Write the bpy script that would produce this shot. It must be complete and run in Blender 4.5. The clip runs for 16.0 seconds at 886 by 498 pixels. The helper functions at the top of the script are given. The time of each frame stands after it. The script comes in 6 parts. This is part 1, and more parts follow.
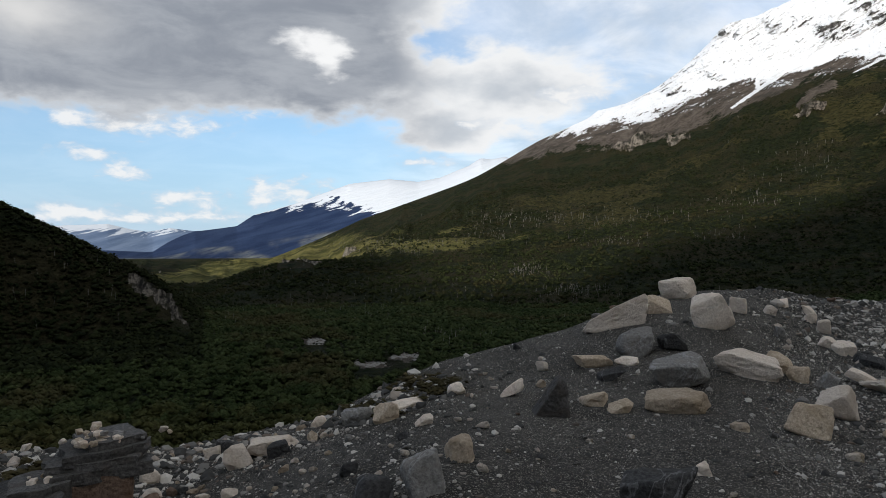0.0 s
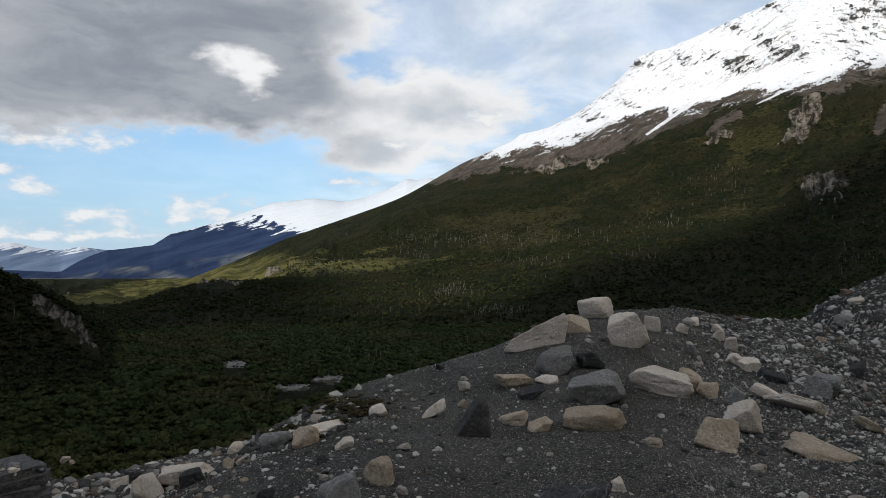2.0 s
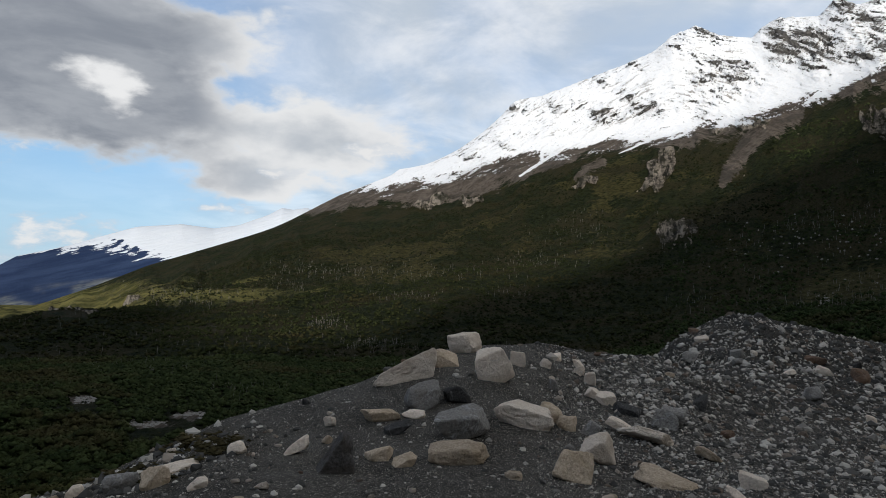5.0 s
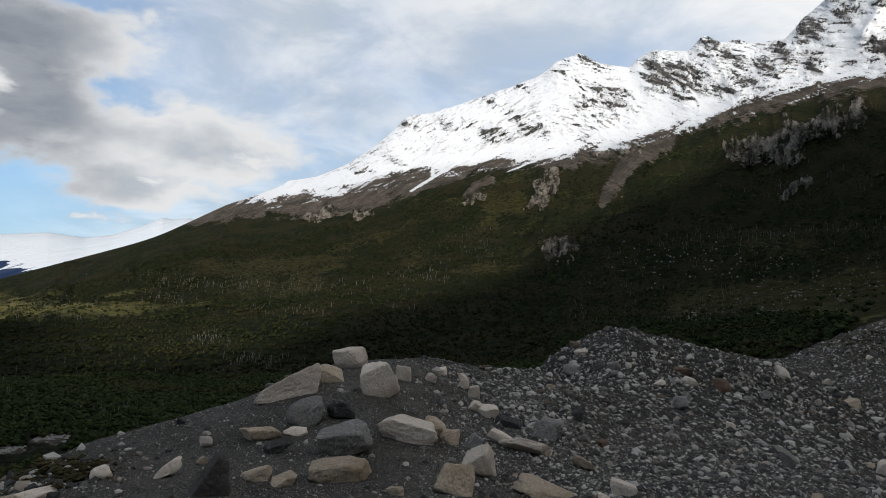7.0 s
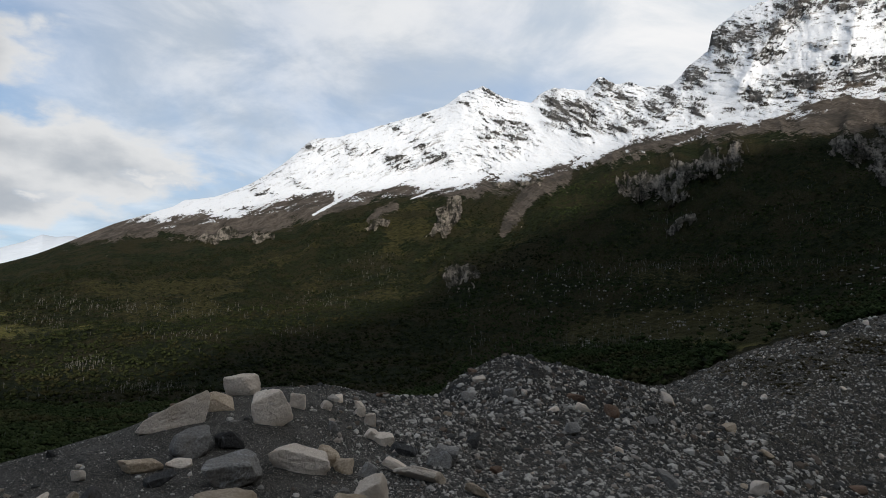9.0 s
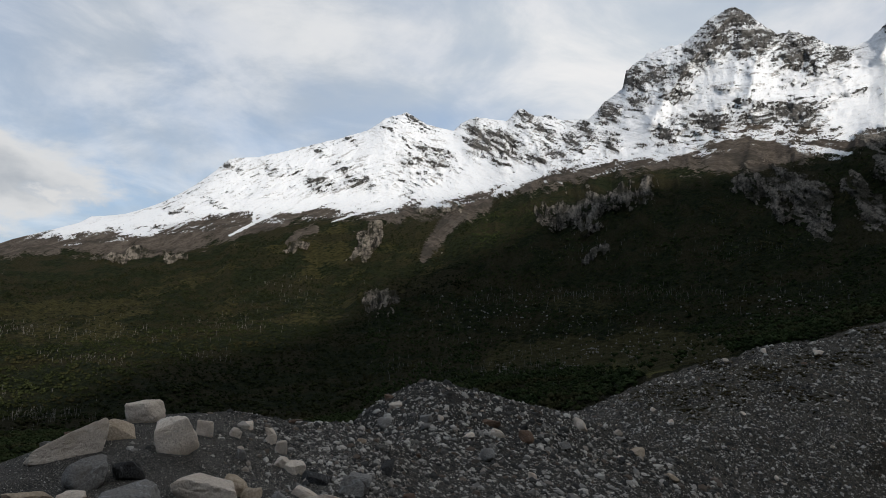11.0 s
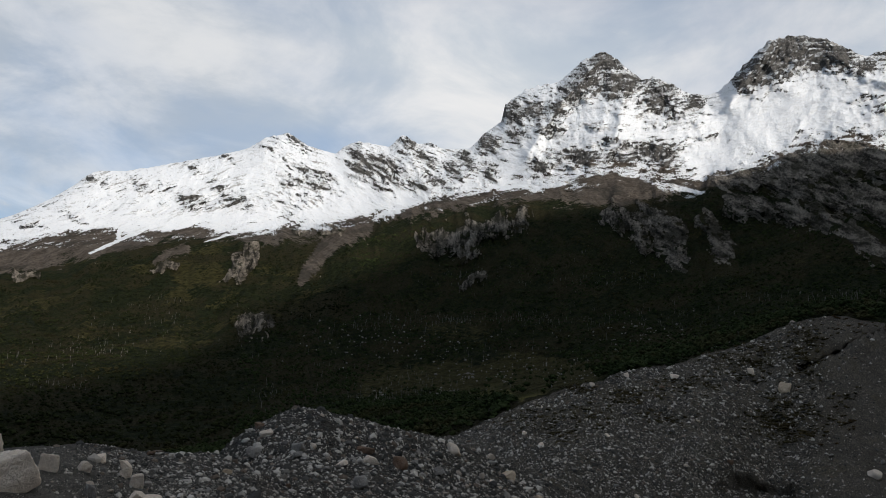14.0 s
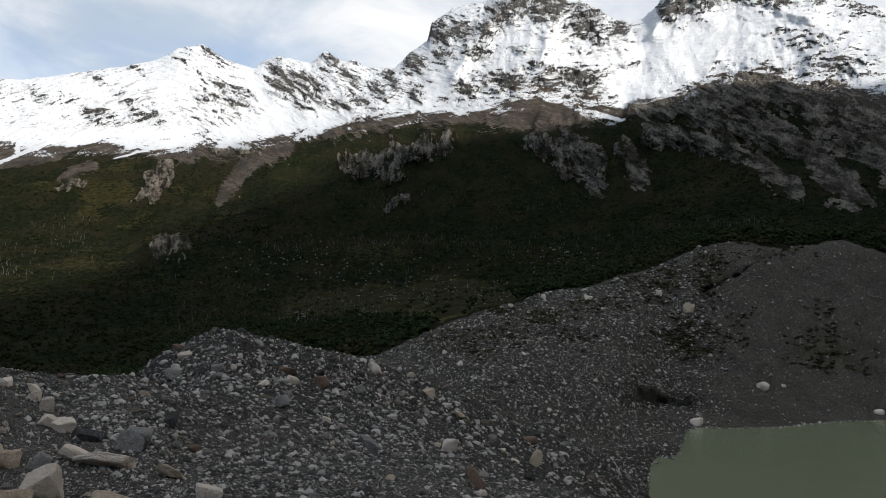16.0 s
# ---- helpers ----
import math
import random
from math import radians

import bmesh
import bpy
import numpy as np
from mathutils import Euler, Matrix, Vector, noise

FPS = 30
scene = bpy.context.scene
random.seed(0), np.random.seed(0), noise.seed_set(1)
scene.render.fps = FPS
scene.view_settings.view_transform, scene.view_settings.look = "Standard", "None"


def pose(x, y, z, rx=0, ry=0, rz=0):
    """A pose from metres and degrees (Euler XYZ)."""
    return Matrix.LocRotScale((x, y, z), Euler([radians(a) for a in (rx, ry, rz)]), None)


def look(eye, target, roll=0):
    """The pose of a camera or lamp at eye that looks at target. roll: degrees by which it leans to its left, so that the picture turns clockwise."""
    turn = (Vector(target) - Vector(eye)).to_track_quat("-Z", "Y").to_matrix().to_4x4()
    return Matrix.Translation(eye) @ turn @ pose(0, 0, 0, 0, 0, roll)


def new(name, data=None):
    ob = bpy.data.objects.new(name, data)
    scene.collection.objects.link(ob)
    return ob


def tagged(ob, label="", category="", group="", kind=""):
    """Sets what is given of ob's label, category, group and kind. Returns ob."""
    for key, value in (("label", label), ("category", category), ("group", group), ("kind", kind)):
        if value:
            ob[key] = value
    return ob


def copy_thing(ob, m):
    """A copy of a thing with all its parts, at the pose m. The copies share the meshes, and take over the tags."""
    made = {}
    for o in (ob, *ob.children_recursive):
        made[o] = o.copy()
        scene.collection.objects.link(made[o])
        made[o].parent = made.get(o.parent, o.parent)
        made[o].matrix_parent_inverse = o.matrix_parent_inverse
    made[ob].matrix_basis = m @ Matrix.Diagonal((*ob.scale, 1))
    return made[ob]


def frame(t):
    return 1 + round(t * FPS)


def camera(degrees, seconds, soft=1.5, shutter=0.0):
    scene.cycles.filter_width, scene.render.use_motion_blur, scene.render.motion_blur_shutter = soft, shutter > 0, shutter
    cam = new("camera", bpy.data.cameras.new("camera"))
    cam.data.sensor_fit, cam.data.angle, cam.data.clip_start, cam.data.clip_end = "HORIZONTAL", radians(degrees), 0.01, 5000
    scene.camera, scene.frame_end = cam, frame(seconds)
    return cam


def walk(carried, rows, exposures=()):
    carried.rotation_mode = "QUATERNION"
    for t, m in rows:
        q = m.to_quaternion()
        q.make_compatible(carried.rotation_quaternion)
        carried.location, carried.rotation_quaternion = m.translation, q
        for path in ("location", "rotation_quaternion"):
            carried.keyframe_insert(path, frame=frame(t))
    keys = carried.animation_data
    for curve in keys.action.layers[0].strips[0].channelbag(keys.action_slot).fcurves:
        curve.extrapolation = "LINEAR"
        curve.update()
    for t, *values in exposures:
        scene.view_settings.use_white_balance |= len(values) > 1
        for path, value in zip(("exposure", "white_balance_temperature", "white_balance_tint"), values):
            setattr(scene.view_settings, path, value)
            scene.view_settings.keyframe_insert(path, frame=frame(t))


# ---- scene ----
# ---- camera: held at arm's length by someone turning on the spot ----
cam = camera(64.93, 16.0, soft=0.8)
EYE, ARM = 1.7, 0.45
# seconds, tilt, roll and turn in degrees
ROWS = [
    (0.0, 90.00, -0.00, 0.00),
    (0.5, 90.18, 0.37, -2.01),
    (1.0, 90.53, 0.32, -4.09),
    (1.5, 91.15, 0.01, -5.28),
    (2.0, 91.67, -0.09, -6.13),
    (2.5, 92.54, -0.00, -7.89),
    (3.0, 92.91, 0.16, -9.73),
    (3.5, 93.26, -0.48, -11.97),
    (4.0, 93.79, -0.82, -13.21),
    (6.5, 95.57, -1.45, -23.14),
    (7.0, 95.93, -1.29, -25.44),
    (7.5, 96.56, -1.41, -27.58),
    (8.0, 96.07, -1.36, -29.74),
    (8.5, 96.88, -1.43, -31.85),
    (9.0, 98.30, -1.61, -33.56),
    (9.5, 98.92, -1.32, -35.86),
    (12.0, 101.26, -1.78, -43.20),
    (12.5, 101.43, -1.34, -45.54),
    (13.0, 102.13, -1.24, -47.91),
    (13.5, 102.57, -1.03, -49.28),
    (14.0, 102.84, -1.11, -50.14),
    (14.5, 102.98, -1.27, -51.44),
    (15.0, 100.34, -0.92, -53.73),
    (15.5, 98.40, -0.80, -54.83),
    (16.0, 96.60, -0.76, -56.46),
]


def held(tilt, roll, turn):
    return pose(-ARM * math.sin(radians(turn)), ARM * math.cos(radians(turn)), EYE, tilt, roll, turn)


walk(cam, [(t, held(a, b, c)) for t, a, b, c in ROWS],
     [(0.0, 0.19), (2.0, 0.14), (4.0, 0.05), (7.0, 0.0), (9.5, -0.08), (12.0, -0.20), (14.5, -0.20), (15.2, -0.12), (16.0, 0.10)])

# ---- world and sun ----
SUN_AZ, SUN_EL = 206.0, 12.0
world = bpy.data.worlds.new("sky")
scene.world = world
world.use_nodes = True
W = world.node_tree
W.nodes.clear()


def feed(tree, socket, value):
    if isinstance(value, bpy.types.NodeSocket):
        tree.links.new(value, socket)
    elif isinstance(value, (tuple, list)) and len(value) == 3 and socket.type == "RGBA":
        socket.default_value = (*value, 1)
    else:
        socket.default_value = value


def maths(tree, op, a, b=0.0, c=0.0, clamp=False):
    n = tree.nodes.new("ShaderNodeMath")
    n.operation, n.use_clamp = op, clamp
    for s, v in zip(n.inputs, (a, b, c)):
        feed(tree, s, v)
    return n.outputs[0]


def ramp01(tree, value, low, high, out_low=0.0, out_high=1.0):
    n = tree.nodes.new("ShaderNodeMapRange")
    n.interpolation_type = "SMOOTHSTEP"
    for s, v in zip(n.inputs, (value, low, high, out_low, out_high)):
        feed(tree, s, v)
    return n.outputs[0]


def mixed(tree, fac, a, b, blend="MIX"):
    n = tree.nodes.new("ShaderNodeMix")
    n.data_type, n.blend_type = "RGBA", blend
    feed(tree, n.inputs[0], fac)
    feed(tree, n.inputs[6], a)
    feed(tree, n.inputs[7], b)
    return n.outputs[2]


def noise_node(tree, vector, scale, detail=4.0, rough=0.5, distortion=0.0):
    n = tree.nodes.new("ShaderNodeTexNoise")
    if vector is not None:
        tree.links.new(vector, n.inputs["Vector"])
    for k, v in (("Scale", scale), ("Detail", detail), ("Roughness", rough), ("Distortion", distortion)):
        n.inputs[k].default_value = v
    return n.outputs["Fac"]


def combine(tree, x, y, z=0.0):
    n = tree.nodes.new("ShaderNodeCombineXYZ")
    for s, v in zip(n.inputs, (x, y, z)):
        feed(tree, s, v)
    return n.outputs[0]


# the sky: clear air, a high veil to the right, broken low cloud
w_coord = W.nodes.new("ShaderNodeTexCoord")
w_split = W.nodes.new("ShaderNodeSeparateXYZ")
W.links.new(w_coord.outputs["Generated"], w_split.inputs[0])
wx, wy, wz = w_split.outputs
sky_az = maths(W, "MULTIPLY", maths(W, "ARCTAN2", wx, wy), 57.296)
sky_el = maths(W, "MULTIPLY", maths(W, "ARCSINE", wz), 57.296)
flat = maths(W, "ADD", maths(W, "MAXIMUM", wz, 0.0), 0.14)
deck = combine(W, maths(W, "DIVIDE", wx, flat), maths(W, "DIVIDE", wy, flat))
n_big = noise_node(W, deck, 0.75, 6.0, 0.55, 0.3)
n_fine = noise_node(W, deck, 2.3, 8.0, 0.6, 0.4)
puffs = combine(W, maths(W, "MULTIPLY", sky_az, 0.16), maths(W, "MULTIPLY", sky_el, 0.32))
n_puff = noise_node(W, puffs, 1.1, 6.0, 0.5, 0.2)
n_small = noise_node(W, puffs, 3.6, 7.0, 0.56, 0.3)


# the air tears the edges of the clouds
torn_a = maths(W, "ADD", sky_az, maths(W, "MULTIPLY", maths(W, "SUBTRACT", noise_node(W, puffs, 1.4, 8.0, 0.56), 0.5), 4.5))
torn_e = maths(W, "ADD", sky_el, maths(W, "MULTIPLY", maths(W, "SUBTRACT", noise_node(W, puffs, 1.7, 8.0, 0.56, 0.4), 0.5), 1.6))


def lobe(az, el, wide, high):
    a = maths(W, "DIVIDE", maths(W, "SUBTRACT", torn_a, az), wide)
    b = maths(W, "DIVIDE", maths(W, "SUBTRACT", torn_e, el), high)
    d2 = maths(W, "ADD", maths(W, "MULTIPLY", a, a), maths(W, "MULTIPLY", b, b))
    return maths(W, "POWER", 2.718, maths(W, "MULTIPLY", d2, -1.0))


def total(values):
    s = values[0]
    for v in values[1:]:
        s = maths(W, "ADD", s, v)
    return s


w_sky = W.nodes.new("ShaderNodeTexSky")
w_sky.sky_type, w_sky.sun_disc = "NISHITA", False
w_sky.sun_elevation, w_sky.sun_rotation = radians(SUN_EL), radians(SUN_AZ)
w_sky.air_density, w_sky.dust_density, w_sky.ozone_density = 1.0, 0.3, 1.5
clear = mixed(W, 1.0, w_sky.outputs[0], (0.115, 0.137, 0.166), "MULTIPLY")
clear = mixed(W, ramp01(W, sky_el, 15.0, -1.0, 0.0, 0.75), clear, (0.30, 0.475, 0.75))

# high veil
veil = maths(W, "MULTIPLY", ramp01(W, sky_az, -12.0, 16.0, 0.12, 1.0), ramp01(W, n_big, 0.28, 0.58, 0.35, 0.95))
behind = ramp01(W, maths(W, "ABSOLUTE", sky_az), 70.0, 120.0, 0.0, 0.6)
veil = maths(W, "MAXIMUM", veil, behind)
veil_tone = mixed(W, ramp01(W, n_fine, 0.36, 0.66), (0.53, 0.59, 0.66), (0.86, 0.87, 0.88))
veil_tone = mixed(W, ramp01(W, sky_az, 22.0, 52.0), veil_tone, mixed(W, ramp01(W, n_fine, 0.36, 0.66), (0.68, 0.74, 0.80), (1.0, 0.99, 0.98)))
air = mixed(W, veil, clear, veil_tone)

# low cloud: a broad grey bank and white puffs at its edges
bank = total([lobe(-23, 13.8, 13, 3.3), lobe(-8, 14.5, 7, 3.0), lobe(-30, 17.5, 12, 3), lobe(-9, 20, 10, 2.5), lobe(0.6, 9.4, 4.2, 1.5), lobe(6, 13, 7, 2.6), lobe(-50, 18, 20, 9)])
bank_d = total([bank, maths(W, "MULTIPLY", maths(W, "SUBTRACT", n_puff, 0.5), 1.1), maths(W, "MULTIPLY", maths(W, "SUBTRACT", n_small, 0.5), 0.3)])
small = total([lobe(-21.8, 9.2, 4.6, 0.9), lobe(-27.9, 9.3, 1.8, 0.6), lobe(-14.9, 10.6, 2.0, 0.6), lobe(-27.2, 7.0, 2.2, 0.7), lobe(-24.8, 5.7, 1.5, 0.8), lobe(-20.4, 3.9, 2.6, 0.7),
               lobe(-28.5, 2.6, 4.2, 0.9), lobe(-12.6, 4.4, 4.4, 1.4), lobe(-20, 2.4, 6, 0.5), lobe(10.6, 12.3, 3.4, 0.8), lobe(2.6, 10.2, 1.8, 0.6), lobe(-1.5, 7.2, 2.6, 0.5)])
small_d = maths(W, "ADD", small, maths(W, "MULTIPLY", maths(W, "MULTIPLY", maths(W, "SUBTRACT", n_small, 0.52), 2.2), maths(W, "MULTIPLY", small, 4.0, 0.0, True)))
grey = mixed(W, ramp01(W, bank_d, 0.25, 0.80), (0.60, 0.62, 0.645), mixed(W, ramp01(W, n_fine, 0.35, 0.65), (0.24, 0.265, 0.31), (0.36, 0.385, 0.425)))
grey = mixed(W, ramp01(W, sky_az, -6.0, 2.0), grey, mixed(W, ramp01(W, bank_d, 0.45, 1.2), (0.78, 0.79, 0.80), (0.47, 0.51, 0.56)))
grey = mixed(W, lobe(-31, 16.4, 4, 1.6), grey, (0.62, 0.62, 0.62))
air = mixed(W, ramp01(W, bank_d, 0.20, 0.52), air, grey)
white = mixed(W, ramp01(W, small_d, 0.4, 1.1), (0.54, 0.61, 0.70), (0.80, 0.80, 0.80))
air = mixed(W, ramp01(W, small_d, 0.25, 1.1, 0.0, 0.88), air, white)
# a bright rent in the bank
rent = maths(W, "ADD", total([lobe(-10.9, 16.3, 2.6, 1.2), lobe(-9.0, 14.9, 1.5, 1.6)]), maths(W, "MULTIPLY", maths(W, "SUBTRACT", n_small, 0.5), 0.9))
air = mixed(W, ramp01(W, rent, 0.30, 1.15, 0.0, 0.95), air, (0.84, 0.845, 0.85))
# a grey deck overhead, out of view, added to dim the skylight
air = mixed(W, ramp01(W, sky_el, 30.0, 48.0, 0.0, 0.85), air, mixed(W, ramp01(W, n_big, 0.35, 0.65), (0.29, 0.32, 0.36), (0.45, 0.475, 0.505)))
w_bg = W.nodes.new("ShaderNodeBackground")
w_out = W.nodes.new("ShaderNodeOutputWorld")
w_bg.inputs["Strength"].default_value = 1.0
W.links.new(air, w_bg.inputs[0])
W.links.new(w_bg.outputs[0], w_out.inputs[0])

sun = new("sun", bpy.data.lights.new("sun", "SUN"))
sun.data.energy, sun.data.angle, sun.data.color = 4.2, radians(1.3), (1.0, 0.93, 0.84)
sun_dir = Vector((math.sin(radians(SUN_AZ)) * math.cos(radians(SUN_EL)), math.cos(radians(SUN_AZ)) * math.cos(radians(SUN_EL)), math.sin(radians(SUN_EL))))
sun.matrix_world = look(sun_dir * 100, (0, 0, 0))


# ---- materials ----
def material(name, rough=0.85, spec=0.3):
    m = bpy.data.materials.new(name)
    m.use_nodes = True
    t = m.node_tree
    b = t.nodes["Principled BSDF"]
    b.inputs["Roughness"].default_value = rough
    b.inputs["Specular IOR Level"].default_value = spec
    return m, t, b


def place_of(tree, kind="Object"):
    return tree.nodes.new("ShaderNodeTexCoord").outputs[kind]


def relief(tree, bsdf, height, distance, strength=1.0):
    n = tree.nodes.new("ShaderNodeBump")
    n.inputs["Strength"].default_value, n.inputs["Distance"].default_value = strength, distance
    tree.links.new(height, n.inputs["Height"])
    tree.links.new(n.outputs[0], bsdf.inputs["Normal"])


def attribute(tree, name):
    n = tree.nodes.new("ShaderNodeAttribute")
    n.attribute_name = name
    return n.outputs["Fac"]


def voronoi(tree, vector, scale, out="Distance", feature="F1"):
    n = tree.nodes.new("ShaderNodeTexVoronoi")
    n.feature = feature
    tree.links.new(vector, n.inputs["Vector"])
    n.inputs["Scale"].default_value = scale
    return n.outputs[out]


def total_of(tree, values):
    s = values[0]
    for v in values[1:]:
        s = maths(tree, "ADD", s, v)
    return s


def gravel_material():
    m, t, b = material("gravel", 0.95, 0.06)
    p = place_of(t)
    base = mixed(t, ramp01(t, noise_node(t, p, 0.9, 7, 0.65), 0.35, 0.65), (0.039, 0.0365, 0.034), (0.082, 0.077, 0.071))
    # grit of three sizes, each grain with its own grey
    for scale, low, high, most in ((95.0, 0.74, 0.94, 0.75), (55.0, 0.86, 0.94, 0.7)):
        sep = t.nodes.new("ShaderNodeSeparateColor")
        t.links.new(voronoi(t, p, scale, "Color"), sep.inputs[0])
        grain = mixed(t, sep.outputs[1], (0.05, 0.046, 0.041), (0.46, 0.43, 0.37))
        base = mixed(t, ramp01(t, sep.outputs[0], low, high, 0.0, most), base, grain)
    wide = mixed(t, ramp01(t, noise_node(t, p, 0.07, 6, 0.6), 0.35, 0.65), (0.82, 0.80, 0.78), (1.14, 1.12, 1.08))
    col = mixed(t, 1.0, base, wide, "MULTIPLY")
    # shade between the flank's stones is painted in as darker gravel
    col = mixed(t, attribute(t, "stone_shade"), col, mixed(t, 1.0, col, (0.60, 0.59, 0.58), "MULTIPLY"))
    # the older bank's gravel is made darker and browner
    col = mixed(t, maths(t, "MULTIPLY", attribute(t, "old"), ramp01(t, noise_node(t, p, 0.16, 6, 0.65), 0.3, 0.6, 0.45, 1.0)), col, mixed(t, 1.0, col, (0.80, 0.77, 0.72), "MULTIPLY"))
    moss_and_shade = maths(t, "MULTIPLY", attribute(t, "scrub"), ramp01(t, noise_node(t, p, 0.7, 6, 0.65), 0.42, 0.58))
    # dark patches on the old bank stand in for shading of its relief
    moss_and_shade = maths(t, "MAXIMUM", moss_and_shade, maths(t, "MULTIPLY", attribute(t, "old"), ramp01(t, noise_node(t, p, 0.07, 7, 0.68), 0.54, 0.64, 0.0, 0.4)))
    col = mixed(t, moss_and_shade, col, mixed(t, noise_node(t, p, 3.0, 3), (0.035, 0.033, 0.016), (0.070, 0.052, 0.028)))
    t.links.new(col, b.inputs["Base Color"])
    bump = maths(t, "ADD", maths(t, "MULTIPLY", voronoi(t, p, 28.0), -0.5), maths(t, "MULTIPLY", noise_node(t, p, 18.0, 6, 0.75), 0.8))
    relief(t, b, bump, 0.05, 1.0)
    return m


def stretched(tree, u, v, wide, high, angle=0.0):
    """Coordinates over a face in metres, drawn out along the beds and turned."""
    n = tree.nodes.new("ShaderNodeMapping")
    n.inputs["Scale"].default_value = (wide, high, 1.0)
    n.inputs["Rotation"].default_value = (0.0, 0.0, angle)
    tree.links.new(combine(tree, u, v), n.inputs["Vector"])
    return n.outputs[0]


def slope_material():
    """Forest, bare rock, brown scree, dry grass and snow, where the land's own covers say so."""
    m, t, b = material("slope", 0.95, 0.03)
    p = place_of(t)
    u, v = attribute(t, "face_u"), attribute(t, "face_v")
    bed_u, bed_v = attribute(t, "bed_u"), attribute(t, "bed_v")
    q = combine(t, u, v)
    fine = noise_node(t, p, 0.11, 6, 0.68)
    wide = noise_node(t, p, 0.010, 6, 0.65)
    tiny = noise_node(t, p, 0.35, 4, 0.7)
    streak = noise_node(t, stretched(t, bed_u, bed_v, 0.22, 1.0), 0.075, 8, 0.66, 0.25)
    grit = noise_node(t, q, 0.14, 7, 0.72, 0.1)
    crack = noise_node(t, stretched(t, bed_u, bed_v, 1.0, 0.38, 0.25), 0.06, 8, 0.7, 0.4)
    # rock is jointed upright on the buttresses, and along slanting ledges on the cliffs
    cliff = ramp01(t, u, 2750.0, 3150.0)
    upright = noise_node(t, stretched(t, u, v, 1.0, 0.45), 0.050, 6, 0.62, 0.4)
    slanting = noise_node(t, stretched(t, u, maths(t, "ADD", v, maths(t, "MULTIPLY", u, 0.5)), 0.40, 0.9), 0.045, 7, 0.64, 0.5)
    n_mix = t.nodes.new("ShaderNodeMix")
    feed(t, n_mix.inputs[0], cliff)
    feed(t, n_mix.inputs[2], upright)
    feed(t, n_mix.inputs[3], slanting)
    flute = n_mix.outputs[0]

    def sums(*pairs):
        return maths(t, "SUBTRACT", total_of(t, [maths(t, "MULTIPLY", a, k) for a, k in pairs]), 0.5 * sum(k for a, k in pairs))
    # woods, heath and grass
    wood = mixed(t, ramp01(t, fine, 0.35, 0.65), (0.010, 0.014, 0.007), (0.031, 0.037, 0.016))
    wood = mixed(t, ramp01(t, wide, 0.45, 0.58, 0.0, 0.9), wood, mixed(t, ramp01(t, tiny, 0.3, 0.7), (0.020, 0.019, 0.010), (0.058, 0.051, 0.026)))
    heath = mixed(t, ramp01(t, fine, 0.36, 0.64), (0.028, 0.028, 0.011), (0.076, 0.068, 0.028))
    grass = mixed(t, ramp01(t, wide, 0.38, 0.62), (0.072, 0.074, 0.024), (0.205, 0.185, 0.066))
    # scree and rock
    brown = mixed(t, ramp01(t, maths(t, "ADD", maths(t, "MULTIPLY", fine, 0.5), maths(t, "MULTIPLY", streak, 0.5)), 0.38, 0.62), (0.072, 0.060, 0.050), (0.185, 0.155, 0.128))
    brown = mixed(t, ramp01(t, wide, 0.50, 0.60, 0.0, 0.7), brown, (0.062, 0.056, 0.048))
    stone = mixed(t, ramp01(t, sums((streak, 0.5), (grit, 0.5), (crack, 0.4)), -0.17, 0.17), (0.055, 0.054, 0.053), (0.29, 0.275, 0.255))
    stone = mixed(t, ramp01(t, crack, 0.45, 0.38, 0.0, 0.85), stone, (0.020, 0.019, 0.018))
    low_stone = mixed(t, ramp01(t, sums((flute, 0.7), (grit, 0.5)), -0.11, 0.13), (0.050, 0.045, 0.040), (0.43, 0.37, 0.30))
    low_stone = mixed(t, ramp01(t, flute, 0.44, 0.37, 0.0, 0.9), low_stone, (0.020, 0.019, 0.015))
    low_stone = mixed(t, ramp01(t, noise_node(t, q, 0.045, 6, 0.65), 0.51, 0.59, 0.0, 0.85), low_stone, wood)
    low_stone = mixed(t, ramp01(t, u, 2050.0, 2250.0, 0.0, 0.5), low_stone, mixed(t, ramp01(t, sums((flute, 0.7), (grit, 0.5)), -0.11, 0.13), (0.045, 0.042, 0.038), (0.40, 0.365, 0.32)))
    low_stone = mixed(t, ramp01(t, noise_node(t, q, 0.016, 4, 0.6), 0.50, 0.61, 0.0, 0.7), low_stone, mixed(t, grit, (0.020, 0.021, 0.012), (0.085, 0.080, 0.058)))
    stone = mixed(t, attribute(t, "low_rock"), stone, low_stone)
    # snow, thin enough over the broken ground for the rock to show through it
    snow = mixed(t, ramp01(t, fine, 0.3, 0.7), (0.80, 0.825, 0.86), (0.88, 0.89, 0.905))
    dust = maths(t, "MULTIPLY", ramp01(t, sums((streak, 0.8), (grit, 0.5)), 0.03, 0.14), ramp01(t, attribute(t, "thin"), 0.0, 0.6, 0.22, 0.95))
    snow = mixed(t, dust, snow, stone)
    rough_edge = sums((fine, 0.6), (tiny, 0.4))
    snow_edge = sums((streak, 0.6), (grit, 0.55))
    wall_edge = sums((flute, 0.7), (noise_node(t, q, 0.035, 5, 0.6), 0.6))

    def laid(base, name, top, low=0.42, high=0.58, spread=0.5, edge=rough_edge):
        f = ramp01(t, maths(t, "ADD", attribute(t, name), maths(t, "MULTIPLY", edge, spread)), low, high)
        return mixed(t, f, base, top), f
    col, _ = laid(wood, "grass", grass, 0.35, 0.65, 1.6)
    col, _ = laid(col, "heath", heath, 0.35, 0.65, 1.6)
